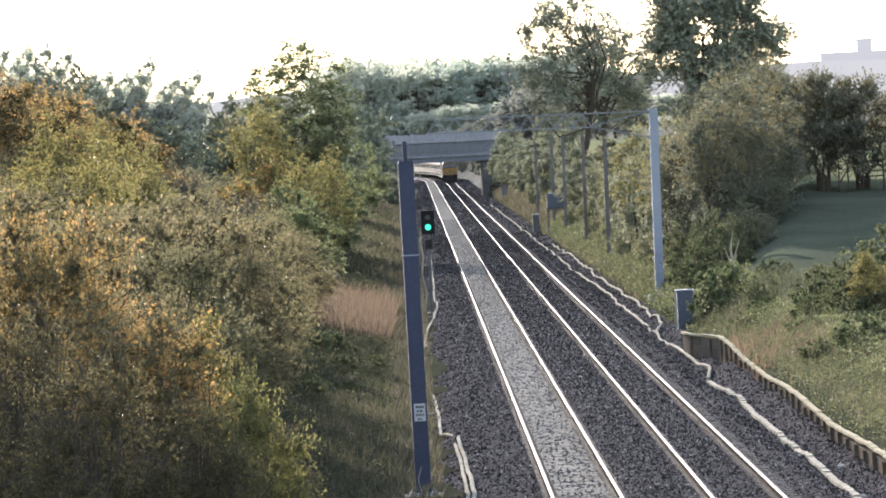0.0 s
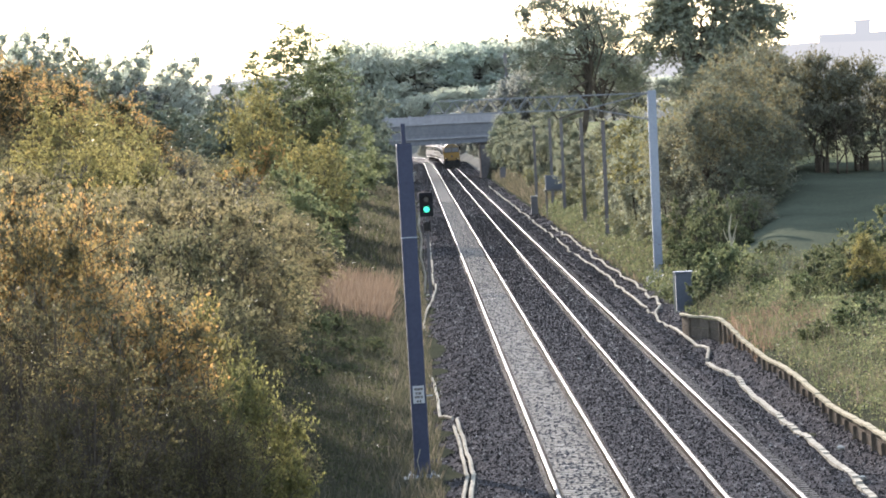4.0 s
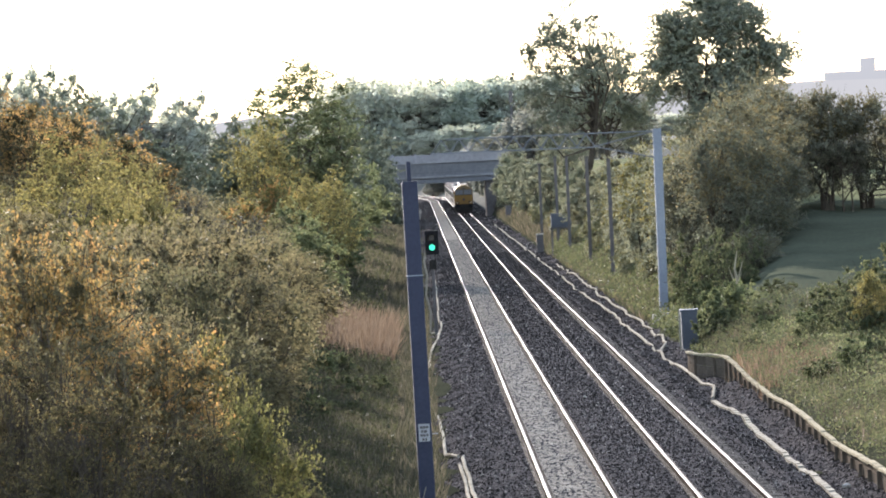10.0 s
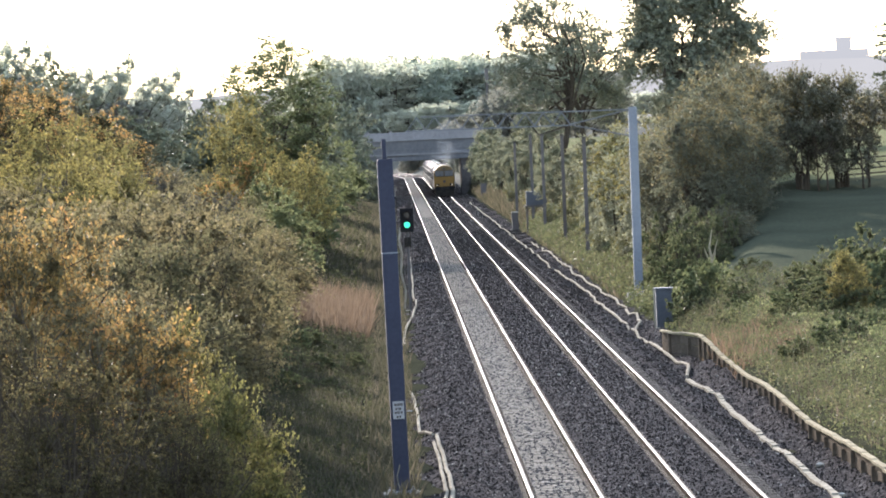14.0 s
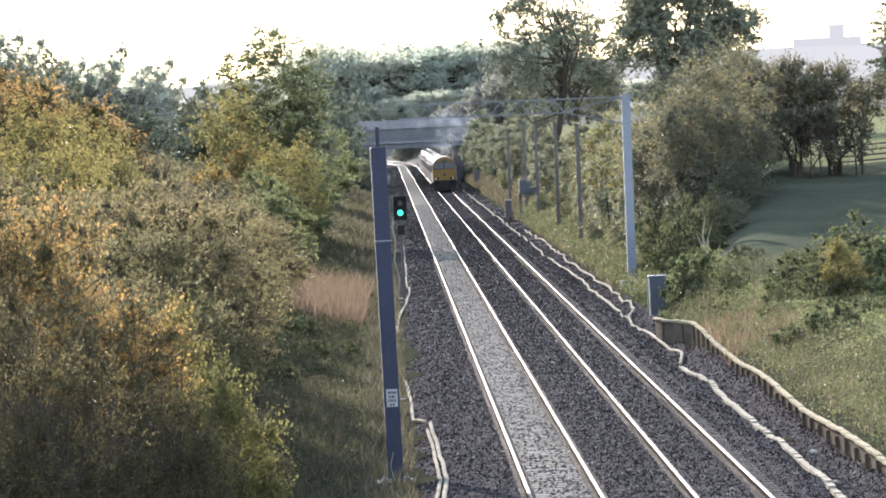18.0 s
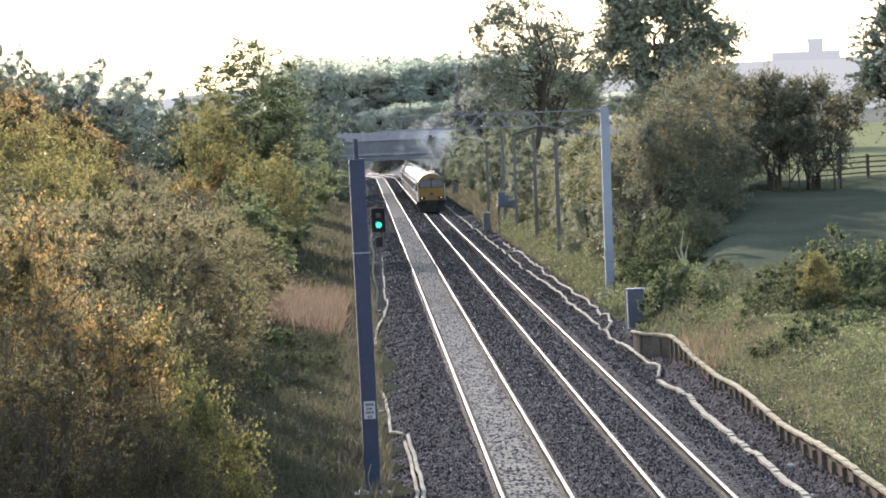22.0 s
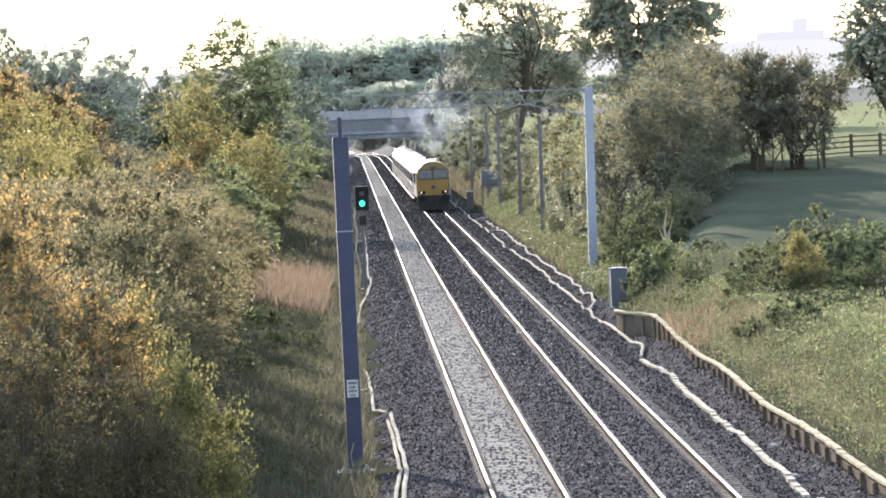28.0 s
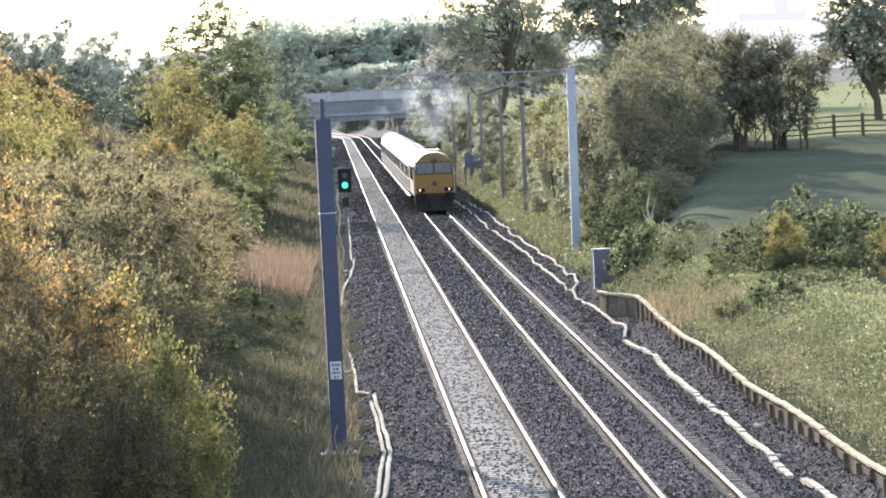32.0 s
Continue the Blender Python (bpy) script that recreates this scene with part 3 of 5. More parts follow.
# ---- electrification masts ----


def h_column(bm, w, d, h, t=0.02, z0=0.0):
    box(bm, -w / 2, w / 2, -d / 2, -d / 2 + t, z0, h)
    box(bm, -w / 2, w / 2, d / 2 - t, d / 2, z0, h)
    box(bm, -t * 0.6, t * 0.6, -d / 2 + t, d / 2 - t, z0, h)
    return bm


def tube_column(bm, w, d, h, z0=0.0):
    box(bm, -w / 2, w / 2, -d / 2, d / 2, z0, h, 0.02)
    return bm


def base_plate(parent, w, z=0.0):
    part("base_plate", box(bmesh.new(), -w, w, -w, w, z - 0.02, z + 0.03, 0.006), M_POST, parent)
    for sx in (-1, 1):
        for sy in (-1, 1):
            b = bmesh.new()
            bmesh.ops.create_cone(b, segments=6, radius1=0.028, radius2=0.028, depth=0.08, cap_ends=True, matrix=Matrix.Translation((sx * w * 0.8, sy * w * 0.8, z + 0.06)))
            part("bolt", b, M_POST, parent)


def near_mast():
    e = empty("catenary_mast", pose(-0.06, 120.6, -0.42, 0, -0.35, 2))
    part("foundation", box(bmesh.new(), -0.45, 0.45, -0.45, 0.45, -0.4, 0.02, 0.03), M_CONC, e, "pale concrete foundation block")
    part("column", tube_column(bmesh.new(), 0.37, 0.37, 7.95), M_MAST, e)
    base_plate(e, 0.33, 0.04)
    part("joint_band", box(bmesh.new(), -0.19, 0.19, -0.19, 0.19, 5.72, 5.75), M_POST, e)
    part("top_cap", box(bmesh.new(), -0.175, 0.175, -0.175, 0.175, 7.95, 7.98, 0.005), M_MAST, e)
    part("stub_pole", box(bmesh.new(), -0.05, 0.05, -0.05, 0.05, 7.98, 8.45, 0.01), M_MAST, e)
    pl = part("number_plate", box(bmesh.new(), -0.13, 0.14, -0.206, -0.187, 1.78, 2.2, 0.004), M_PLATE, e, "white plate with rows of dark marks")
    for r, (z, marks) in enumerate(((2.12, ((-.09, -.03), (-.02, .04), (.05, .11))), (2.02, ((-.07, -.02), (.0, .07))), (1.93, ((-.09, -.04), (-.03, .03), (.05, .1))), (1.83, ((-.05, .0), (.02, .06))))):
        for a, b in marks:
            part("mark", box(bmesh.new(), a, b, -0.212, -0.2065, z - 0.03, z + 0.03), M_OLDPOST, pl)
    part("bracket", box(bmesh.new(), 0.2, 0.34, -0.05, -0.02, 1.93, 1.96), M_POST, e)
    part("earth_wire", tube(bmesh.new(), [(-0.05, -0.22, 0.05), (-0.12, -0.24, 0.4), (-0.03, -0.22, 0.7)], [0.012] * 3, 5), M_PIPE, e)
    tagged(e, "tall dark blue steel mast with a white plate beside the track", "mast", "catenary masts")


near_mast()


def cantilever_mast():
    x, y, z = 11.35, 236.0, ground_z(11.35, 236.0)
    e = empty("cantilever_mast", pose(x, y, z, 0, 0.6, 0))
    part("column", tube_column(bmesh.new(), 0.40, 0.40, 8.72), M_POST, e)
    part("foundation", box(bmesh.new(), -0.55, 0.55, -0.5, 0.5, -0.5, 0.06, 0.03), M_CONC, e, "pale concrete foundation block")
    base_plate(e, 0.4, 0.06)
    part("joint_band", box(bmesh.new(), -0.21, 0.21, -0.21, 0.21, 1.0, 1.06), M_POST, e)
    truss = empty("boom", pose(0, 0, 0))
    truss.parent = e
    top, low, left = 8.64, 7.94, -10.6
    for sy in (-0.3, 0.3):
        part("chord", box(bmesh.new(), left + 0.7, -0.2, sy - 0.026, sy + 0.026, top - 0.06, top, 0.008), M_BOOM, truss)
        part("chord", box(bmesh.new(), left, -2.9, sy - 0.026, sy + 0.026, low, low + 0.06, 0.008), M_BOOM, truss)
        n = 18
        for i in range(n):
            a, b = left + 0.1 + (7.6) * i / n, left + 0.1 + 7.6 * (i + 1) / n
            za, zb = (low + 0.05, top - 0.05) if i % 2 == 0 else (top - 0.05, low + 0.05)
            part("brace", tube(bmesh.new(), [(a, sy, za), (b, sy, zb)], [0.027, 0.027], 5), M_BOOM, truss)
        part("brace", tube(bmesh.new(), [(-2.95, sy, low + 0.05), (-0.2, sy, top - 0.05)], [0.03, 0.03], 6), M_BOOM, truss)
        part("brace", tube(bmesh.new(), [(-2.95, sy, low + 0.05), (-0.2, sy, low - 0.55)], [0.028, 0.028], 6), M_BOOM, truss)
    for i in range(8):
        a = left + 0.8 + 1.25 * i
        part("cross_strut", box(bmesh.new(), a - 0.03, a + 0.03, -0.255, 0.255, top - 0.07, top - 0.02), M_BOOM, truss)
    tagged(e, "galvanised steel mast with a lattice boom reaching over both tracks", "mast", "catenary masts")


cantilever_mast()

for px, py, h in ((11.45, 298.0, 7.2), (11.5, 337.0, 7.3), (11.6, 384.0, 7.3), (11.6, 415.0, 7.3), (11.2, 452.0, 6.9)):
    z = ground_z(px, py)
    e = empty("steel_post", pose(px, py, z, 0, 0.4, 0))
    part("column", h_column(bmesh.new(), 0.22, 0.22, h, 0.025), M_OLDPOST, e)
    part("footing", box(bmesh.new(), -0.35, 0.35, -0.35, 0.35, -0.4, 0.05, 0.02), M_CONC, e)
    part("top_bracket", box(bmesh.new(), -0.16, 0.16, -0.16, 0.16, h, h + 0.03), M_OLDPOST, e)
    tagged(e, "weathered steel post without wires on the bank", "mast", "weathered posts")

# equipment box on legs between the posts
eq = empty("equipment_box", pose(11.4, 398, ground_z(11.4, 398)))
part("body", box(bmesh.new(), -0.8, 0.8, -0.4, 0.4, 1.9, 3.0, 0.03), M_CABINET, eq)
part("platform", box(bmesh.new(), -0.95, 0.95, -0.5, 0.5, 1.78, 1.89), M_OLDPOST, eq)
for sx in (-0.75, 0.75):
    part("leg", box(bmesh.new(), sx - 0.07, sx + 0.07, -0.07, 0.07, -0.3, 1.78), M_OLDPOST, eq)
tagged(eq, "grey equipment box raised on steel legs", "cabinet")

# ---- colour light signal ----


def signal():
    e = empty("railway_signal", pose(0.72, 245.8, -0.45))
    part("post", tube(bmesh.new(), [(0, 0, 0), (0, 0, 3.95)], [0.085, 0.08], 12), M_OLDPOST, e)
    part("foot", box(bmesh.new(), -0.25, 0.25, -0.25, 0.25, -0.3, 0.06, 0.02), M_CONC, e)
    part("neck", box(bmesh.new(), -0.16, 0.16, -0.14, 0.14, 3.15, 3.6, 0.02), M_UNDER, e)
    head = part("head", box(bmesh.new(), -0.33, 0.33, -0.1, 0.12, 3.86, 5.02, 0.03), M_BLACK, e, "black signal head")
    for z, mt, nm in ((4.2, M_GREEN_LAMP, "lit_lens"), (4.68, M_GLASS, "dark_lens")):
        b = bmesh.new()
        bmesh.ops.create_cone(b, segments=20, radius1=0.15 if mt is M_GREEN_LAMP else 0.11, radius2=0.14, depth=0.05, cap_ends=True, matrix=Matrix.Translation((0, -0.13, z)) @ Matrix.Rotation(radians(90), 4, "X"))
        part(nm, b, mt, head, "glowing green lamp" if mt is M_GREEN_LAMP else "")
        b = bmesh.new()
        ring = [(math.cos(a) * 0.21, math.sin(a) * 0.21 + z) for a in [radians(v) for v in range(-10, 191, 20)]]
        for (x0, z0), (x1, z1) in zip(ring, ring[1:]):
            vs = [b.verts.new(p) for p in ((x0, -0.11, z0), (x1, -0.11, z1), (x1, -0.3, z1), (x0, -0.3, z0))]
            b.faces.new(vs)
        bmesh.ops.solidify(b, geom=b.faces[:], thickness=0.008)
        part("hood", b, M_BLACK, head)
    part("cable", tube(bmesh.new(), [(-0.3, 0.1, 4.1), (-0.42, 0, 3.5), (-0.3, 0, 2.8), (-0.4, 0, 1.9), (-0.2, 0, 1.0), (-0.3, 0, 0.1)], [0.05] * 6, 6), M_PIPE, e, "pale loose cable")
    part("ladder_rail", tube(bmesh.new(), [(-0.2, 0.25, 0), (-0.2, 0.25, 3.9)], [0.02, 0.02], 5), M_OLDPOST, e)
    part("ladder_rail", tube(bmesh.new(), [(0.2, 0.25, 0), (0.2, 0.25, 3.9)], [0.02, 0.02], 5), M_OLDPOST, e)
    tagged(e, "black colour light signal on a post showing green", "signal")


signal()

# small marker post beside the left track, far off
mk = empty("marker_post", pose(0.6, 700, -0.42))
part("post", tube(bmesh.new(), [(0, 0, 0), (0, 0, 1.2)], [0.09, 0.09], 8), M_WHITE, mk)
part("plate", box(bmesh.new(), -0.25, 0.25, -0.12, -0.09, 0.9, 1.4, 0.01), M_WHITE, mk)
tagged(mk, "small white marker post in the cess", "marker post")

# ---- cabinets, concrete block ----
cb = empty("trackside_cabinet", pose(10.75, 203.0, ground_z(10.75, 203)))
part("body", box(bmesh.new(), -0.33, 0.33, -0.25, 0.25, 0.1, 1.62, 0.015), M_CABINET, cb)
part("lid", box(bmesh.new(), -0.38, 0.38, -0.3, 0.3, 1.62, 1.68, 0.01), M_POST, cb)
part("door", box(bmesh.new(), -0.29, 0.29, -0.275, -0.252, 0.2, 1.55, 0.006), M_CABINET, cb)
part("plinth", box(bmesh.new(), -0.36, 0.36, -0.28, 0.28, -0.4, 0.1, 0.01), M_CONC, cb)
part("conduit", tube(bmesh.new(), [(-0.4, -0.28, -0.3), (-0.4, -0.28, 1.66)], [0.04, 0.04], 6), M_PIPE, cb, "pale upright conduit")
tagged(cb, "grey steel trackside cabinet behind the board wall", "cabinet")

bk = empty("marker_block", pose(10.3, 424, ground_z(10.3, 424)))
part("body", box(bmesh.new(), -0.28, 0.28, -0.28, 0.28, -0.4, 1.55, 0.03), M_OLDPOST, bk)
part("cap", box(bmesh.new(), -0.32, 0.32, -0.32, 0.32, 1.55, 1.66, 0.02), M_CONC, bk)
tagged(bk, "weathered grey concrete pillar with a pale cap", "pillar")
pk = empty("brick_pillar", pose(11.2, 610, ground_z(11.2, 610)))
part("body", box(bmesh.new(), -0.35, 0.35, -0.35, 0.35, -0.4, 1.7, 0.03), M_BRICK, pk)
part("cap", box(bmesh.new(), -0.4, 0.4, -0.4, 0.4, 1.7, 1.78, 0.02), M_BRICK, pk)
tagged(pk, "dark brick pillar on the bank by the bridge", "pillar")

# ---- board retaining wall and cable ducts ----


def wall_x(y):
    return 10.62 + 0.08 * math.sin(y * 0.09) + 0.1 * smooth(150, 178, y) - 0.95 * smooth(178, 184, y)


def board_wall():
    e = empty("retaining_wall", pose(0, 0, 0))
    y = 84.0
    rng = random.Random(4)
    while y < 184:
        x0, x1 = wall_x(y), wall_x(y + 1.2)
        top = 0.26 + 0.06 * math.sin(y * 0.23) + 0.3 * smooth(166, 180, y)
        m = pose(x0, y, 0, 0, 0, math.degrees(math.atan2(-(x1 - x0), 1.2)))
        if round((y - 84) / 1.2) % 2 == 0:
            p = part("post", box(bmesh.new(), -0.15, -0.06, -0.06, 0.06, -0.6, top + rng.uniform(-0.14, 0.0), 0.01), M_BOARD, e)
            p.matrix_basis = m
        for k in range(3):
            z0 = -0.5 + k * 0.33
            b = part("board", box(bmesh.new(), -0.05, 0.0, 0.0, 1.21, z0, min(z0 + 0.31, top), 0.006), M_BOARD, e)
            b.matrix_basis = m
        c = part("capping", box(bmesh.new(), -0.13, 0.02, -0.01, 1.205, top, top + 0.07, 0.008), M_CAP, e, "bleached timber capping")
        c.matrix_basis = m @ pose(0, 0, rng.uniform(-0.012, 0.012), rng.uniform(-0.6, 0.6), 0, rng.uniform(-0.6, 0.6))
        y += 1.2
    tagged(e, "low weathered timber board wall with pale capping", "retaining wall")


board_wall()


def duct(name, pts, r, label, group, flat=False):
    e = empty(name, pose(*pts[0], 0))
    o = Vector((*pts[0], 0))
    for i, (a, b) in enumerate(zip(pts, pts[1:])):
        za, zb = [max(ballast_z(p[0], p[1]), ground_z(*p)) + r * 0.8 for p in (a, b)]
        p0, p1 = Vector((*a, za)) - o, Vector((*b, zb)) - o
        if flat:
            n = max(1, round((p1 - p0).length))
            for k in range(n):
                s = (i * 7 + k * 3) % 5 / 5 - 0.4
                c = p0 + (p1 - p0) * ((k + 0.5) / n)
                o2 = part("length", box(bmesh.new(), -r, r, -0.5, 0.5, -0.06, 0.03, 0.006), M_PIPE, e)
                o2.matrix_basis = pose(c.x + s * 0.015, c.y, c.z + s * 0.01, s * 0.8, s * 3, math.degrees(math.atan2(p0.x - p1.x, p1.y - p0.y)) + s * 2.5)
        else:
            q = (p0 + p1) / 2 + Vector((0, 0, 0.03))
            part("length", tube(bmesh.new(), [p0, q, p1], [r, r, r], 6), M_PIPE, e)
    tagged(e, label, "cable duct", group)


def wavy(pts, step, amp, seed):
    """Places every few metres along a broken line, slightly uneven."""
    rng = random.Random(seed)
    out = []
    for (x0, y0), (x1, y1) in zip(pts, pts[1:]):
        n = max(1, round((y1 - y0) / step))
        out += [(x0 + (x1 - x0) * i / n + rng.uniform(-amp, amp), y0 + (y1 - y0) * i / n) for i in range(n)]
    return out + [pts[-1]]


duct("cable_duct", wavy([(0.75, 104), (0.95, 109), (1.12, 117), (1.06, 128), (0.95, 139)], 3, 0.02, 1), 0.055, "pale cable duct lying loose along the ballast", "cable ducts")
duct("cable_duct", wavy([(0.62, 105), (0.82, 110), (0.97, 117), (0.93, 128), (0.85, 138)], 3, 0.02, 2), 0.05, "pale cable duct lying loose along the ballast", "cable ducts")
duct("cable_duct", wavy([(0.85, 140), (0.5, 144), (0.48, 160), (0.32, 167)], 3, 0.03, 3), 0.05, "pale cable duct lying loose along the ballast", "cable ducts")
duct("cable_duct", wavy([(0.3, 205), (0.32, 216), (0.7, 235), (1.02, 250), (0.95, 268), (1.0, 300), (1.1, 340)], 5, 0.05, 4), 0.06, "pale cable duct lying loose along the ballast", "cable ducts")
duct("cable_trough", wavy([(9.3, 105), (9.3, 112), (9.45, 123), (9.55, 140), (9.6, 158), (9.45, 166)], 2.5, 0.03, 5), 0.08, "pale concrete cable trough along the ballast shoulder", "cable ducts", flat=True)
duct("cable_trough", wavy([(9.62, 94), (9.58, 105)], 2.5, 0.02, 15), 0.08, "pale concrete cable trough along the ballast shoulder", "cable ducts", flat=True)
duct("cable_trough", wavy([(9.5, 168), (9.95, 174), (9.75, 183), (9.55, 200), (9.6, 232), (9.7, 262), (9.4, 300), (9.5, 340), (9.5, 400), (9.4, 480), (9.3, 600)], 4, 0.09, 6), 0.06, "pale cable trough along the ballast shoulder", "cable ducts")
duct("timber_edging", wavy([(9.75, 207), (10.35, 215), (10.4, 250), (10.3, 290), (10.35, 330), (10.2, 372)], 4, 0.12, 8), 0.06, "bleached timber edging at the foot of the bank", "edging")

# ---- road bridge ----


def bridge():
    y0, y1 = 690.0, 702.0
    e = empty("road_bridge", pose(0, y0, 0))
    d = y1 - y0
    part("girder", box(bmesh.new(), -5.5, 13.5, 0.0, 0.5, 4.75, 7.35, 0.02), M_BRIDGE, e, "dark blue-grey steel girder")
    part("girder", box(bmesh.new(), -5.5, 13.5, d - 0.5, d, 4.75, 7.35, 0.02), M_BRIDGE, e)
    part("bottom_flange", box(bmesh.new(), -5.5, 13.5, -0.18, 0.6, 4.62, 4.8, 0.01), M_BRIDGE, e)
    part("ledge", box(bmesh.new(), -5.5, 13.5, -0.22, 0.0, 5.35, 5.6, 0.01), M_BRIDGE_L, e, "paler ledge along the girder")
    part("top_flange", box(bmesh.new(), -5.5, 13.5, -0.22, 0.6, 7.35, 7.5, 0.01), M_BRIDGE_L, e)
    for k in range(1, 5):
        z = 5.65 + k * 0.36
        part("groove_rib", box(bmesh.new(), -3.4, 13.4, -0.06, 0.0, z, z + 0.1), M_BRIDGE, e)
    for k in range(9):
        x = -5.2 + k * 2.3
        part("stiffener", box(bmesh.new(), x - 0.06, x + 0.06, -0.1, 0.0, 4.8, 7.35), M_BRIDGE, e)
    part("deck", box(bmesh.new(), -5.5, 13.5, 0.5, d - 0.5, 5.0, 5.7), M_BRICK, e)
    part("parapet", box(bmesh.new(), -6.5, 14, d - 0.4, d, 7.35, 8.55, 0.02), M_BRIDGE_L, e, "pale grey parapet of the far side")
    for k in range(7):
        x = -6 + 3.2 * k
        part("parapet_post", box(bmesh.new(), x - 0.15, x + 0.15, d - 0.5, d - 0.4, 7.35, 8.8, 0.02), M_BRIDGE_L, e)
    part("abutment", box(bmesh.new(), 9.75, 12.4, 0.2, d - 0.2, -0.6, 5.0, 0.03), M_BRICK, e, "dark sooty brick abutment")
    part("abutment", box(bmesh.new(), -4.5, -1.2, 0.2, d - 0.2, -0.6, 5.0, 0.03), M_BRICK, e)
    part("pilaster", box(bmesh.new(), -3.9, -2.9, -0.25, 0.2, -0.6, 7.6, 0.03), M_BRICK, e)
    part("wing_wall", box(bmesh.new(), 12.4, 16.0, 0.3, 0.9, -0.6, 6.0, 0.03), M_BRICK, e)
    part("wing_wall", box(bmesh.new(), -9.0, -4.5, 0.3, 0.9, -0.6, 6.0, 0.03), M_BRICK, e)
    tagged(e, "dark steel girder road bridge on brick abutments", "bridge")


bridge()

# ---- train ----
BODY_P = [(-1.32, 1.05), (-1.32, 2.9), (-1.2, 3.3), (-0.75, 3.72), (-0.3, 3.88), (0.3, 3.88), (0.75, 3.72), (1.2, 3.3), (1.32, 2.9), (1.32, 1.05)]


def bogie(parent, y, wheelbase=2.6, axles=2, name="bogie"):
    b = empty(name, pose(0, y, 0))
    b.parent = parent
    n = axles
    for sx in (-1, 1):
        part("side_frame", box(bmesh.new(), sx * 1.0 - 0.09, sx * 1.0 + 0.09, -wheelbase * (n - 1) / 2 - 0.6, wheelbase * (n - 1) / 2 + 0.6, 0.42, 0.85, 0.03), M_UNDER, b)
        for k in range(n):
            wy = (k - (n - 1) / 2) * wheelbase
            w = bmesh.new()
            bmesh.ops.create_cone(w, segments=20, radius1=0.47, radius2=0.47, depth=0.13, cap_ends=True, matrix=Matrix.Translation((sx * 0.755, wy, 0.47)) @ Matrix.Rotation(radians(90), 4, "Y"))
            part("wheel", w, M_RAIL, b)
            part("axle_box", box(bmesh.new(), sx * 1.14 - 0.1, sx * 1.14 + 0.1, wy - 0.17, wy + 0.17, 0.33, 0.66, 0.03), M_UNDER, b)
    return b


def swept_roof(bm, profile, y0, y1):
    extrude(bm, profile, [(0, y0, 0, 0), (0, y1, 0, 0)])
    return bm


def roof_profile():
    return [(-1.33, 2.88), (-1.21, 3.31), (-0.76, 3.74), (-0.3, 3.9), (0.3, 3.9), (0.76, 3.74), (1.21, 3.31), (1.33, 2.88), (1.29, 2.88), (1.17, 3.27), (0.74, 3.69), (0.3, 3.85), (-0.3, 3.85), (-0.74, 3.69), (-1.17, 3.27), (-1.29, 2.88)]


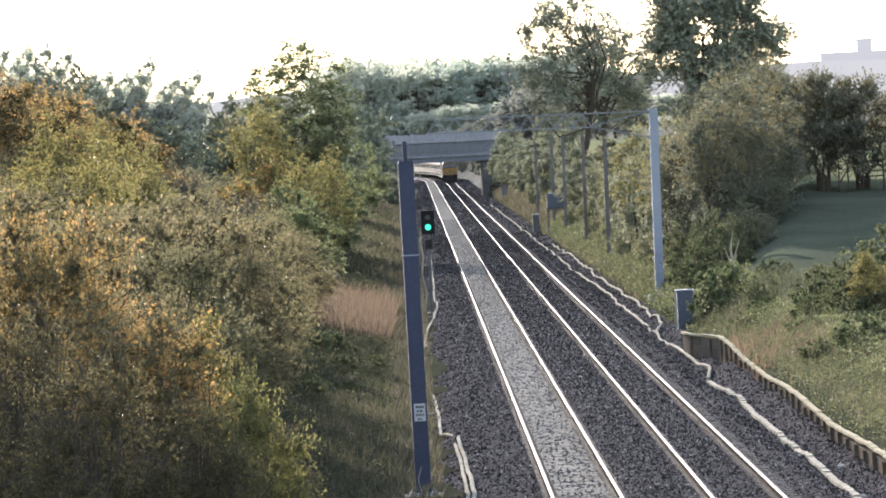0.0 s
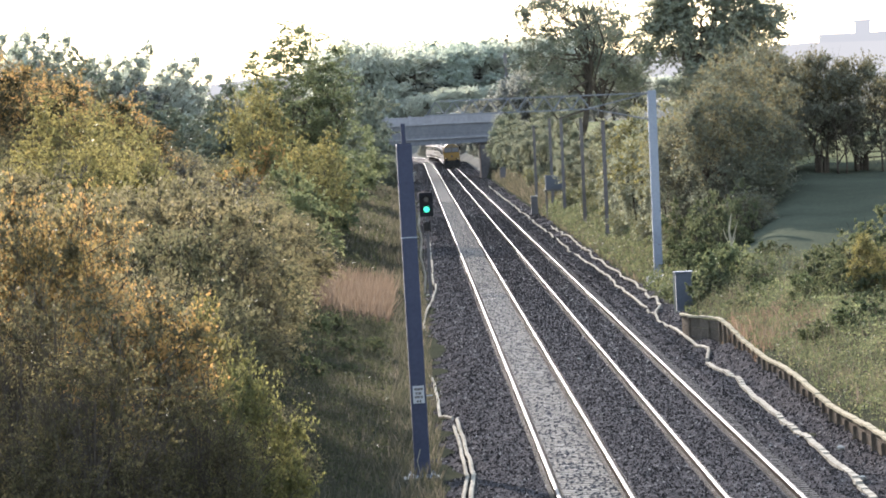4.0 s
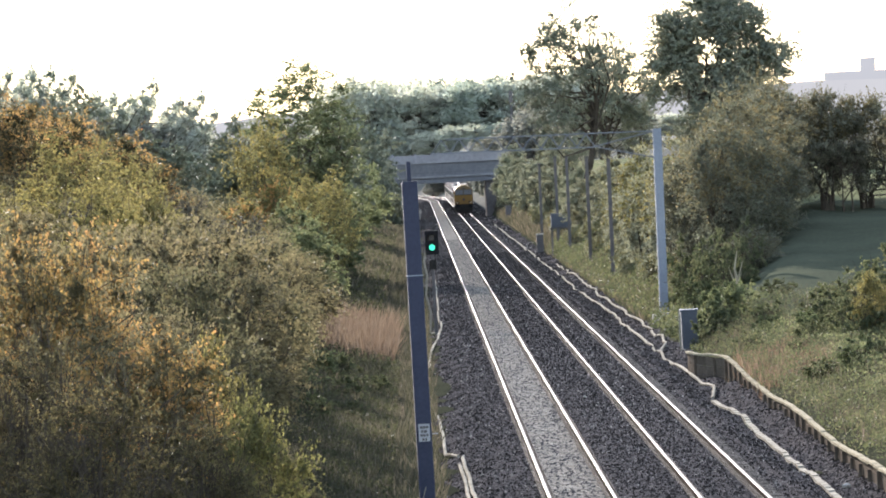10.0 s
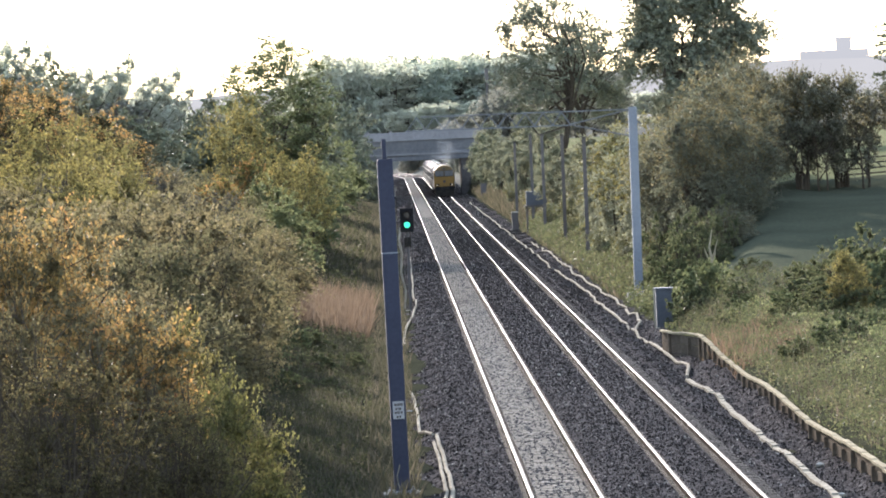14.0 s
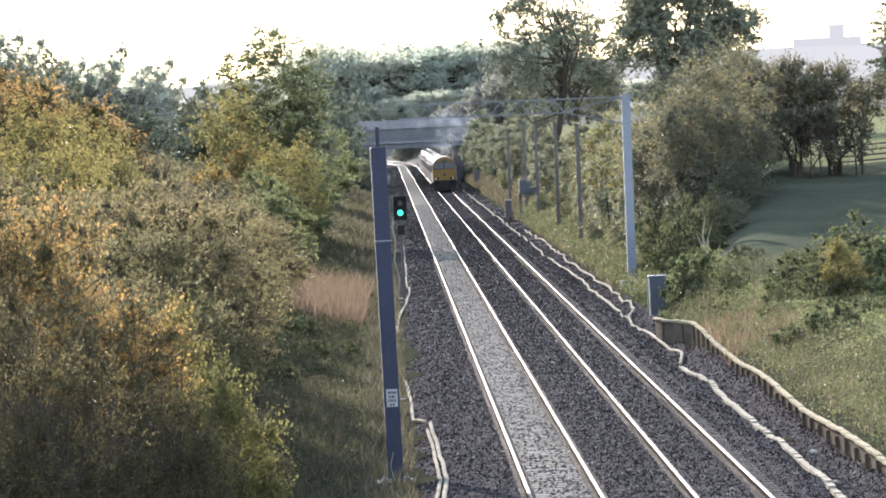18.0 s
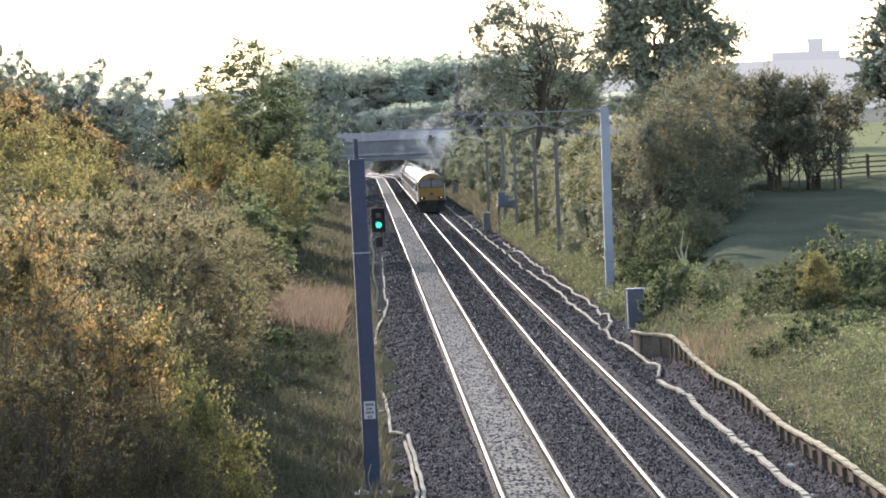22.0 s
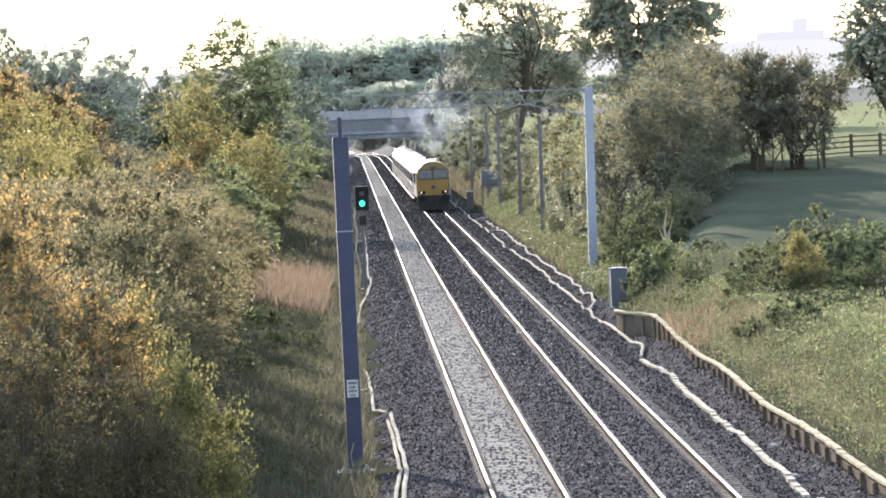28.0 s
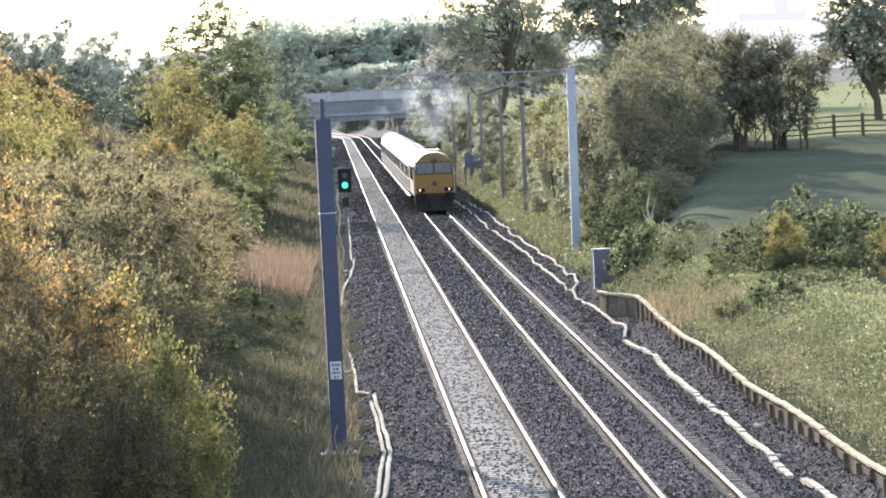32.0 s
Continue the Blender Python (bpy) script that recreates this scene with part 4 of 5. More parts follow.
def locomotive():
    """Cab faces -y; the front plane is at y = 0."""
    e = empty("diesel_locomotive")
    L = 21.0
    b = bmesh.new()
    extrude(b, BODY_P, [(0, 1.9, 0, 0), (0, L - 1.5, 0, 0)])
    part("body", b, M_SIDE, e, "grimy locomotive body side")
    part("roof", swept_roof(bmesh.new(), roof_profile(), 1.95, L - 1.5), M_ROOF, e, "glossy roof mottled dark and light")
    # cab: lower nose upright, windscreen leaning back, roof rounded down to it
    b = bmesh.new()
    f0 = [b.verts.new(p) for p in ((-1.22, 0.05, 1.25), (1.22, 0.05, 1.25), (1.26, 0.0, 2.4), (-1.26, 0.0, 2.4))]
    f1 = [b.verts.new(p) for p in ((1.2, 0.42, 3.22), (-1.2, 0.42, 3.22))]
    f2 = [b.verts.new(p) for p in ((0.75, 0.62, 3.62), (0.3, 0.7, 3.78), (-0.3, 0.7, 3.78), (-0.75, 0.62, 3.62))]
    back = [b.verts.new((x, 1.9, z)) for x, z in BODY_P]
    b.faces.new(f0)
    b.faces.new((f0[3], f0[2], f1[0], f1[1]))
    b.faces.new((f0[0], f0[3], back[1], back[0]))
    b.faces.new((f0[3], f1[1], back[2], back[1]))
    b.faces.new((f1[0], f0[2], back[8], back[7]))
    b.faces.new((f0[2], f0[1], back[9], back[8]))
    b.faces.new((f0[1], f0[0], back[0], back[9]))
    bmesh.ops.recalc_face_normals(b, faces=b.faces[:])
    cab = part("cab", b, M_YELLOW, e, "yellow painted cab front")
    b = bmesh.new()
    g1 = [b.verts.new(p) for p in ((1.2, 0.42, 3.22), (-1.2, 0.42, 3.22))]
    g2 = [b.verts.new(p) for p in ((0.75, 0.62, 3.62), (0.3, 0.7, 3.78), (-0.3, 0.7, 3.78), (-0.75, 0.62, 3.62))]
    bk = [b.verts.new((x, 1.93, z)) for x, z in BODY_P[2:8]]
    b.faces.new((g1[1], g1[0], g2[0], g2[1], g2[2], g2[3]))
    b.faces.new((g1[1], g2[3], bk[1], bk[0]))
    b.faces.new((g2[3], g2[2], bk[2], bk[1]))
    b.faces.new((g2[2], g2[1], bk[3], bk[2]))
    b.faces.new((g2[1], g2[0], bk[4], bk[3]))
    b.faces.new((g2[0], g1[0], bk[5], bk[4]))
    bmesh.ops.recalc_face_normals(b, faces=b.faces[:])
    part("cab_roof", b, M_CABROOF, e, "dull brown cab roof")
    tilt = math.degrees(math.atan2(0.42, 0.82))
    w = part("window_surround", box(bmesh.new(), -1.22, 1.22, -0.012, 0.03, 0.03, 0.92, 0.01), M_SURROUND, cab, "dark brown window surround")
    w.matrix_basis = pose(0, -0.01, 2.4, -tilt, 0, 0)
    for x0, x1 in ((-1.13, -0.08), (0.08, 1.13)):
        w = part("windscreen", box(bmesh.new(), x0, x1, -0.03, 0.03, 0.08, 0.8, 0.02), M_SCREEN, cab, "dull brown-grey windscreen")
        w.matrix_basis = pose(0, -0.02, 2.42, -tilt, 0, 0)
        w = part("wiper", tube(bmesh.new(), [((x0 + x1) / 2, -0.05, 0.1), ((x0 + x1) / 2 + 0.16, -0.05, 0.62)], [0.014, 0.01], 4), M_BLACK, cab)
        w.matrix_basis = pose(0, -0.02, 2.42, -tilt, 0, 0)
    part("marker_panel", box(bmesh.new(), -0.22, 0.22, 0.36, 0.6, 3.3, 3.46, 0.01), M_SCREEN, cab)
    part("emblem", box(bmesh.new(), -0.14, 0.14, -0.03, 0.0, 1.72, 1.98, 0.02), M_MAST, cab)
    for sx in (-1, 1):
        part("lamp_panel", box(bmesh.new(), sx * 0.92 - 0.27, sx * 0.92 + 0.27, -0.02, 0.06, 1.34, 1.58, 0.02), M_BLACK, cab)
        lb = bmesh.new()
        bmesh.ops.create_cone(lb, segments=14, radius1=0.06, radius2=0.06, depth=0.05, cap_ends=True, matrix=Matrix.Translation((sx * 0.98, -0.04, 1.47)) @ Matrix.Rotation(radians(90), 4, "X"))
        part("headlamp", lb, M_LAMP, cab, "lit headlamp")
        part("handrail", tube(bmesh.new(), [(sx * 1.36, 1.2, 1.2), (sx * 1.36, 1.2, 2.8)], [0.025, 0.025], 6), M_WHITE, cab)
        bf = bmesh.new()
        bmesh.ops.create_cone(bf, segments=14, radius1=0.1, radius2=0.1, depth=0.5, cap_ends=True, matrix=Matrix.Translation((sx * 0.87, -0.2, 1.05)) @ Matrix.Rotation(radians(90), 4, "X"))
        bmesh.ops.create_cone(bf, segments=16, radius1=0.25, radius2=0.25, depth=0.05, cap_ends=True, matrix=Matrix.Translation((sx * 0.87, -0.47, 1.05)) @ Matrix.Rotation(radians(90), 4, "X"))
        part("buffer", bf, M_BLACK, e)
        part("cab_door", box(bmesh.new(), sx * 1.335 - 0.012, sx * 1.335 + 0.012, 1.5, 2.2, 1.1, 3.0, 0.005), M_UNDER, cab)
    part("light_corner", box(bmesh.new(), -1.33, -1.24, 0.0, 0.12, 1.25, 3.0, 0.02), M_YELLOW, cab)
    part("buffer_beam", box(bmesh.new(), -1.28, 1.28, 0.06, 0.5, 0.78, 1.28, 0.03), M_UNDER, e)
    part("plough", box(bmesh.new(), -1.2, 1.2, 0.0, 0.22, 0.12, 0.8, 0.04), M_UNDER, e)
    part("coupling_hose", tube(bmesh.new(), [(-0.4, -0.02, 1.0), (-0.42, -0.15, 0.6), (-0.35, -0.05, 0.35)], [0.03] * 3, 6), M_BLACK, e)
    part("coupling_hose", tube(bmesh.new(), [(0.4, -0.02, 1.0), (0.42, -0.15, 0.6), (0.35, -0.05, 0.35)], [0.03] * 3, 6), M_BLACK, e)
    part("fuel_tank", box(bmesh.new(), -1.2, 1.2, 7.4, 13.0, 0.3, 1.05, 0.1), M_UNDER, e)
    part("sole_bar", box(bmesh.new(), -1.3, 1.3, 0.5, L - 0.5, 0.95, 1.12), M_UNDER, e)
    bogie(e, 4.2, 1.9, 3)
    bogie(e, 16.6, 1.9, 3)
    for k in range(10):
        y = 3.2 + k * 1.55
        part("roof_hatch", box(bmesh.new(), -0.55, 0.55, y, y + 1.1, 3.86, 3.95, 0.03), M_ROOF if k % 2 else M_SIDE_L, e)
    # Bands added to break the bright streak along the roof.
    for k in range(9):
        y = 2.6 + k * 1.9
        part("roof_rib", swept_roof(bmesh.new(), [(a * 1.008, b + 0.012) for a, b in roof_profile()], y, y + 0.2), M_CABROOF, e)
    for k in range(4):
        part("grille", box(bmesh.new(), -1.345, -1.315, 4.0 + k * 3.4, 6.4 + k * 3.4, 2.0, 2.85, 0.01), M_UNDER, e)
    part("exhaust_stack", box(bmesh.new(), -0.4, 0.4, 9.0, 10.0, 3.86, 4.05, 0.03), M_UNDER, e)
    return tagged(e, "diesel locomotive with a yellow cab front and lit headlamps", "locomotive")


def coach():
    e = empty("railway_coach")
    L = 20.0
    b = bmesh.new()
    extrude(b, BODY_P, [(0, 0.25, 0, 0), (0, L - 0.25, 0, 0)])
    part("body", b, M_SIDE, e, "grimy brown coach side")
    part("roof", swept_roof(bmesh.new(), roof_profile(), 0.2, L - 0.2), M_ROOF, e, "glossy roof mottled dark and light")
    for sx in (-1, 1):
        for k in range(8):
            y = 1.9 + k * 2.15
            part("window", box(bmesh.new(), sx * 1.33 - 0.012, sx * 1.33 + 0.012, y, y + 1.3, 2.0, 2.8, 0.005), M_GLASS, e)
        for k in range(9):
            y = 0.7 + k * 2.15
            part("panel", box(bmesh.new(), sx * 1.33 - 0.014, sx * 1.33 + 0.014, y, y + 0.7, 1.15, 1.9, 0.005), M_SIDE_L, e)
        part("gutter", box(bmesh.new(), sx * 1.34 - 0.03, sx * 1.34 + 0.03, 0.2, L - 0.2, 2.86, 2.93), M_SIDE_L, e)
        part("step_board", box(bmesh.new(), sx * 1.3 - 0.12, sx * 1.3 + 0.12, 1.0, L - 1.0, 0.72, 0.78), M_SIDE_L, e)
    part("underframe", box(bmesh.new(), -1.25, 1.25, 0.3, L - 0.3, 0.75, 1.06), M_UNDER, e)
    part("battery_box", box(bmesh.new(), -1.2, 1.2, 7.5, 11.5, 0.35, 0.76, 0.05), M_UNDER, e)
    part("gangway", box(bmesh.new(), -0.55, 0.55, -0.05, 0.3, 1.1, 3.4, 0.05), M_UNDER, e)
    for k in range(7):
        y = 1.6 + k * 2.8
        part("roof_vent", box(bmesh.new(), -0.25, 0.25, y, y + 0.5, 3.88, 4.0, 0.04), M_ROOF, e)
    # Grey bands, added so that the coach roof's highlight is broken too.
    for k in range(12):
        y = 0.9 + k * 1.65
        part("roof_rib", swept_roof(bmesh.new(), [(a * 1.008, b + 0.012) for a, b in roof_profile()], y, y + 0.16), M_OLDPOST, e)
    bogie(e, 3.0)
    bogie(e, L - 3.0)
    return tagged(e, "pale-roofed railway coach behind the locomotive", "coach", "coaches of the train")


LOCO = locomotive()
LOCO.scale.z = 1.06
COACHES = [coach()]
for _ in range(8):
    COACHES.append(copy_thing(COACHES[0], pose(0, 0, 0)))


def smoke(seed, rx, ry, rz, n):
    """Thin smoke in flakes, thickest in the middle."""
    rng = np.random.default_rng(seed)
    p = rng.normal(size=(n, 3)) * np.array([rx, ry, rz]) * 0.45
    return tagged(quads("exhaust_smoke", leaf_quads(p, 3.6, rng, 0, 0.95), M_SMOKE), "thin blue-white exhaust smoke drifting behind the locomotive", "smoke", "exhaust smoke")


# each: drift to the side, metres behind the front, height
SMOKE = [(smoke(1, 1.8, 8, 1.1, 8), 0.6, 22, 5.0), (smoke(2, 3.2, 14, 1.9, 14), 2.0, 60, 5.9), (smoke(3, 4.2, 18, 2.4, 18), 3.0, 115, 6.6), (smoke(4, 5.0, 22, 2.8, 20), 3.4, 180, 7.0)]


def train_front(t):
    return 338.0 + 17.3 * (32.0 - t)


def motions():
    times = [0, 2, 4, 6, 8, 10, 12, 14, 16, 20, 24, 28, 32]
    for k, v in enumerate([LOCO] + COACHES):
        back = 0.0 if k == 0 else 21.6 + (k - 1) * 20.4
        rows = []
        for t in times:
            x, y, a = line_at(train_front(t) + back, TRACK_X[1])
            x1, y1, _ = line_at(train_front(t) + back + 18.0, TRACK_X[1])
            rows.append((t, pose(x, y, 0, 0, 0, math.degrees(math.atan2(x - x1, y1 - y)))))
        walk(v, rows)
    for ob, dx, back, z in SMOKE:
        rows = []
        for t in times:
            x, y, a = line_at(train_front(t) + back, TRACK_X[1] + dx)
            rows.append((t, pose(x, y, z + 0.02 * t, 0, 0, math.degrees(a))))
        walk(ob, rows)

# ---- plants: one of each sort, then copies ----
S = random.Random(21)


def scatter(n, fx, y0, y1, s0, s1, bias=1.0, h0=0.85, h1=1.2):
    """n places from y0 to y1; fx(y) gives the range of x there."""
    out = []
    for _ in range(n):
        y = y0 + (y1 - y0) * S.random() ** bias
        a, b = fx(y)
        out.append((S.uniform(a, b), y, S.uniform(s0, s1), S.uniform(h0, h1)))
    return out


# near bushes of the left bank
near_bush = plant("hawthorn_bush", 1, 2.0, 2.0, 0.5, 4.3, 0.07, 22000, 80, L_OLIVE, 5, 0.05, 1.6, "olive green hawthorn bush on the bank", "shrub", 80)
orange_bush = plant("dogwood_bush", 2, 1.9, 1.9, 0.4, 3.9, 0.07, 24000, 70, L_OLIVE, 6, 0.045, 1.5, "bush with orange turning leaves on the bank", "shrub", 90, L_ORANGE)
dark_bush = plant("blackthorn_bush", 3, 2.0, 2.0, 0.2, 3.9, 0.055, 22000, 60, L_SHADED_SLOE, 14, 0.03, 3.0, "dark twiggy bush at the foot of the bank", "shrub", 500)
yellow_bush = plant("field_maple_bush", 4, 1.8, 1.8, 0.4, 3.6, 0.075, 15000, 60, L_YELLOW, 5, 0.045, 1.4, "yellowing leafy bush on the bank", "shrub", 60)
spread(dark_bush, [(-5.4, 84, 1.0, 1.02), (-4.1, 87, 0.8, 1.12), (-6.9, 88, 0.95, 1.1)], "bushes of the left bank")
spread(orange_bush, [(-5.2, 95, 1.0, 1.25), (-6.9, 98, 1.0, 1.25), (-7.4, 105, 1.0, 1.15)], "bushes of the left bank")
spread(yellow_bush, [(-3.05, 90, 0.66, 1.75), (-4.3, 100, 1.0, 1.1), (-4.0, 106, 0.75, 1.1), (-12.5, 205, 1.1, 1.1), (-7.2, 165, 0.9, 1.0), (15.4, 172, 0.85, 0.72), (18.9, 171, 0.8, 0.65)], "bushes of the banks")
spread(near_bush, [(-5.9, 131, 1.0, 1.1), (-6.6, 136, 1.1, 1.25), (-6.1, 112, 0.95, 1.0), (-5.3, 117, 1.0, 1.25), (-4.6, 109, 0.8, 1.2), (-3.3, 103, 0.55, 1.0), (-8.3, 118, 1.0, 1.0), (-5.6, 125, 1.05, 1.3), (-7.4, 130, 1.0, 1.0),
                   (-9.6, 128, 1.0, 1.0), (-4.9, 137, 1.05, 1.3), (-4.9, 123, 0.95, 1.3), (-4.8, 150, 1.0, 1.3), (-4.9, 160, 0.95, 1.2), (-5.4, 178, 0.9, 1.0), (-6.4, 142, 1.0, 1.0), (-8.9, 144, 1.0, 1.1), (-11.0, 142, 1.1, 1.0)], "bushes of the left bank")
# the bank further off
mid_bush = plant("thorn_bush", 5, 2.5, 2.5, 0.4, 4.6, 0.085, 11000, 110, L_OLIVE, 5, 0.06, 1.6, "olive green thorn bush on the bank", "shrub", 40)
mid_yel = plant("hazel_bush", 6, 2.5, 2.5, 0.4, 4.6, 0.09, 10000, 110, L_YELLOW, 5, 0.06, 1.6, "yellow-green hazel bush on the bank", "shrub", 40)
mid_grey = plant("bare_thorn_bush", 7, 2.4, 2.4, 0.4, 4.2, 0.11, 7000, 50, L_GREY, 8, 0.04, 1.5, "half-bare grey-brown thorn bush", "shrub", 200)
mid_green = plant("sallow_bush", 8, 2.5, 2.5, 0.3, 4.6, 0.15, 8000, 55, L_GREEN, 5, 0.06, 1.6, "green sallow bush on the bank", "shrub", 40)
mid_orange = plant("cherry_bush", 9, 2.3, 2.3, 0.5, 4.6, 0.16, 7000, 50, L_YELLOW, 4, 0.06, 1.6, "bush with an orange autumn crown", "shrub", 30, L_ORANGE)


def left_x(y):
    return -0.083 * y - 3.5, -4.6


spread(mid_bush, [(-5.7, 190, 1.0, 1.0), (-7.0, 205, 1.05, 1.0), (-5.4, 212, 0.9, 1.0)] + scatter(12, left_x, 146, 330, 0.75, 1.1), "bushes of the left bank")
spread(mid_yel, [(-6.2, 322, 1.15, 1.2), (-9.8, 326, 1.2, 1.2), (-5.6, 306, 1.0, 1.1)] + scatter(8, left_x, 148, 330, 0.7, 1.05), "bushes of the left bank")
spread(mid_grey, [(-9.5, 188, 1.0, 1.05), (-11.0, 215, 0.95, 1.0), (-9.0, 232, 1.0, 1.05), (-14, 200, 1.0, 1.0), (-12, 250, 1.0, 1.1)], "bushes of the left bank")
spread(mid_green, [(-5.6, 262, 0.95, 1.0), (-6.8, 290, 1.05, 1.05), (-5.5, 330, 1.0, 1.0), (-6.0, 385, 1.1, 1.1), (-5.5, 440, 1.1, 1.1), (-8, 340, 1.1, 1.1),
                   (-6.8, 470, 1.2, 1.1), (-4.4, 172, 0.55, 0.9), (-5.6, 520, 1.3, 1.2), (-6, 580, 1.3, 1.3), (-5.2, 640, 1.2, 1.3)], "bushes of the left bank")
spread(mid_orange, [(-9.9, 282, 0.75, 1.25), (-23, 312, 1.0, 1.3), (-8.3, 318, 1.1, 1.25), (-26, 300, 1.0, 1.3)], "bushes of the left bank")
far_bush = plant("bank_thicket", 10, 3.2, 3.2, 0.3, 5.5, 0.2, 9000, 60, L_DARK, 5, 0.07, 1.8, "dark green thicket on the bank", "shrub", 0)
spread(far_bush, scatter(16, lambda y: (-0.083 * y - 4, -7.5), 335, 660, 0.9, 1.3) + [(-3.3, 642, 0.7, 1.4), (-3.0, 610, 0.55, 1.3), (-5.2, 655, 1.1, 1.5), (-7.4, 668, 1.3, 1.5), (-4.4, 630, 0.9, 1.2), (-10, 672, 1.4, 1.5), (-22, 318, 1.1, 1.2), (-26, 340, 1.2, 1.2)], "bushes of the left bank")

spread(plant("hedgerow_tree", 24, 3.6, 3.6, 0.3, 9.0, 0.13, 30000, 100, L_SHADED_SLOE, 2, 0.14, 4.0, "dark olive hedgerow tree with turning leaves", "tree", 40, L_ORANGE, dome=True),
       [(-21.8, 300, 1.08, 1.02), (-18.6, 292, 0.95, 0.88), (-25.0, 306, 1.05, 1.05), (-15.6, 288, 0.72, 0.8), (-28.5, 312, 1.05, 1.1)], "hedgerow trees")

# the right bank
# Olive upper clumps over brown paint in a lit top and shaded base.
spread(plant("thorn_thicket", 11, 2.9, 2.9, 0.4, 8.0, 0.105, 23000, 150, L_BROWN, 7, 0.09, 3.0, "tall olive thorn thicket at the edge of the meadow", "shrub", 120, L_OLIVE),
       [(14.7, 238, 0.95, 1.16), (16.2, 243, 1.0, 0.98), (13.8, 250, 0.95, 0.95), (17.4, 254, 1.0, 0.98), (15.3, 231, 0.5, 0.48), (15.0, 247, 0.95, 0.98), (17.6, 247, 0.8, 0.72), (16.5, 240, 0.7, 0.5)], "thickets of the meadow")
spread(plant("hawthorn_tree", 12, 3.0, 2.8, 0.9, 5.2, 0.1, 20000, 80, L_BROWN, 6, 0.09, 2.2, "dark multi-stemmed hawthorn tree in the meadow", "tree", 60, L_SHADED_SLOE),
       [(18.0, 260, 1.0, 1.26), (19.0, 262, 1.0, 1.0), (21.0, 258, 0.95, 1.0), (23.2, 259, 0.95, 0.95), (19.6, 272, 1.0, 1.0)], "trees of the meadow")
spread(plant("bare_sapling", 13, 1.2, 1.2, 1.0, 5.6, 0.1, 900, 30, L_GREY, 3, 0.05, 3.4, "half-bare sapling standing above the thorns", "tree", 160),
       [(24.2, 258, 1.0, 0.95), (22.0, 257, 0.8, 1.0)], "trees of the meadow")
spread(plant("oak_tree", 14, 5.4, 5.0, 3.0, 15.4, 0.2, 44000, 150, L_DARK, 1, 0.4, 8.0, "tall dark green oak behind the thickets", "tree", 90, None, 0.9),
       [(20.2, 330, 0.9, 1.02)], "tall trees")
spread(plant("ash_tree", 15, 4.6, 4.2, 4.6, 14.6, 0.16, 21000, 150, L_DARK, 1, 0.26, 8.5, "airy ash tree with open branches", "tree", 220, None, 0.72),
       [(13.7, 420, 1.15, 1.16), (18.2, 440, 0.75, 0.95)], "tall trees")
spread(plant("multi_stemmed_ash", 16, 3.7, 3.4, 3.0, 17.4, 0.14, 34000, 240, L_GREEN, 6, 0.13, 9.5, "airy grey-green tree with fanned stems", "tree", 160, None, 0.9),
       [(-7.7, 352, 1.45, 0.58)], "tall trees")
poplar = plant("bank_poplar", 17, 2.6, 2.6, 0.6, 9.5, 0.17, 11000, 90, L_PALE, 3, 0.13, 5.0, "leafy pale green tree along the railway bank", "tree", 40)
spread(poplar, [(13.6, 350, 0.8, 0.85), (13.2, 395, 0.85, 0.9), (14.0, 430, 0.9, 0.95), (13.0, 470, 0.9, 0.95), (12.9, 505, 0.95, 0.95), (13.2, 545, 1.0, 1.0),
                (12.4, 580, 1.0, 1.0), (12.6, 615, 1.05, 1.05), (12.3, 645, 1.05, 1.1), (11.8, 672, 0.95, 1.0), (13.5, 676, 1.1, 1.1), (16, 500, 1, 1.1), (16, 560, 1.0, 1.1), (16.5, 620, 1.1, 1.1)], "trees of the right bank")
bankbush = plant("bank_maple", 18, 2.2, 2.2, 0.4, 6.0, 0.13, 10000, 80, L_PALE, 4, 0.08, 2.5, "yellow-green leafy bush on the railway bank", "shrub", 40, L_YELLOW)
spread(bankbush, [(13.3, 262, 0.9, 1.15), (13.0, 285, 0.95, 1.15), (14.6, 275, 1.0, 1.25), (13.2, 310, 0.9, 1.1), (14.5, 330, 1.0, 1.2), (13.4, 335, 0.8, 1.0), (12.8, 250, 0.5, 0.8), (12.4, 268, 0.4, 0.8), (12.2, 292, 0.45, 0.7), (12.6, 318, 0.5, 0.7), (12.1, 345, 0.45, 0.7), (12.8, 362, 0.6, 0.8), (12.2, 388, 0.5, 0.7), (12.6, 440, 0.6, 0.7), (12.2, 500, 0.6, 0.7)], "bushes of the right bank")
low = plant("bramble_bush", 19, 1.3, 1.05, 0.02, 1.0, 0.095, 2600, 70, L_WEED, 5, 0.02, 0.5, "low green bramble bush", "shrub", 30)
spread(low, [(11.9, 199, 1.15, 1.25), (12.2, 203, 0.9, 1.1), (11, 214, 0.5, 0.8), (13, 186, 0.61, 0.9), (13.6, 176, 0.61, 0.9), (-2.9, 176, 0.75, 0.8), (-1.9, 184, 0.7, 0.7), (-3.4, 190, 0.9, 0.8), (-2.4, 166, 0.55, 0.7), (-3.6, 158, 0.8, 0.9), (14.6, 206, 0.61, 0.8), (15.4, 198, 0.61, 0.7), (14.8, 190, 0.54, 0.8), (16.2, 186, 0.54, 0.7), (12.4, 236, 0.7, 0.9), (12.6, 222, 0.8, 0.8), (17.2, 190, 0.75, 1.2), (18.2, 184, 0.75, 1.3), (16.6, 200, 0.68, 1), (18.4, 196, 0.68, 1.1), (15.8, 176, 0.68, 1.1), (17.8, 204, 0.61, 0.9)], "brambles of the banks")
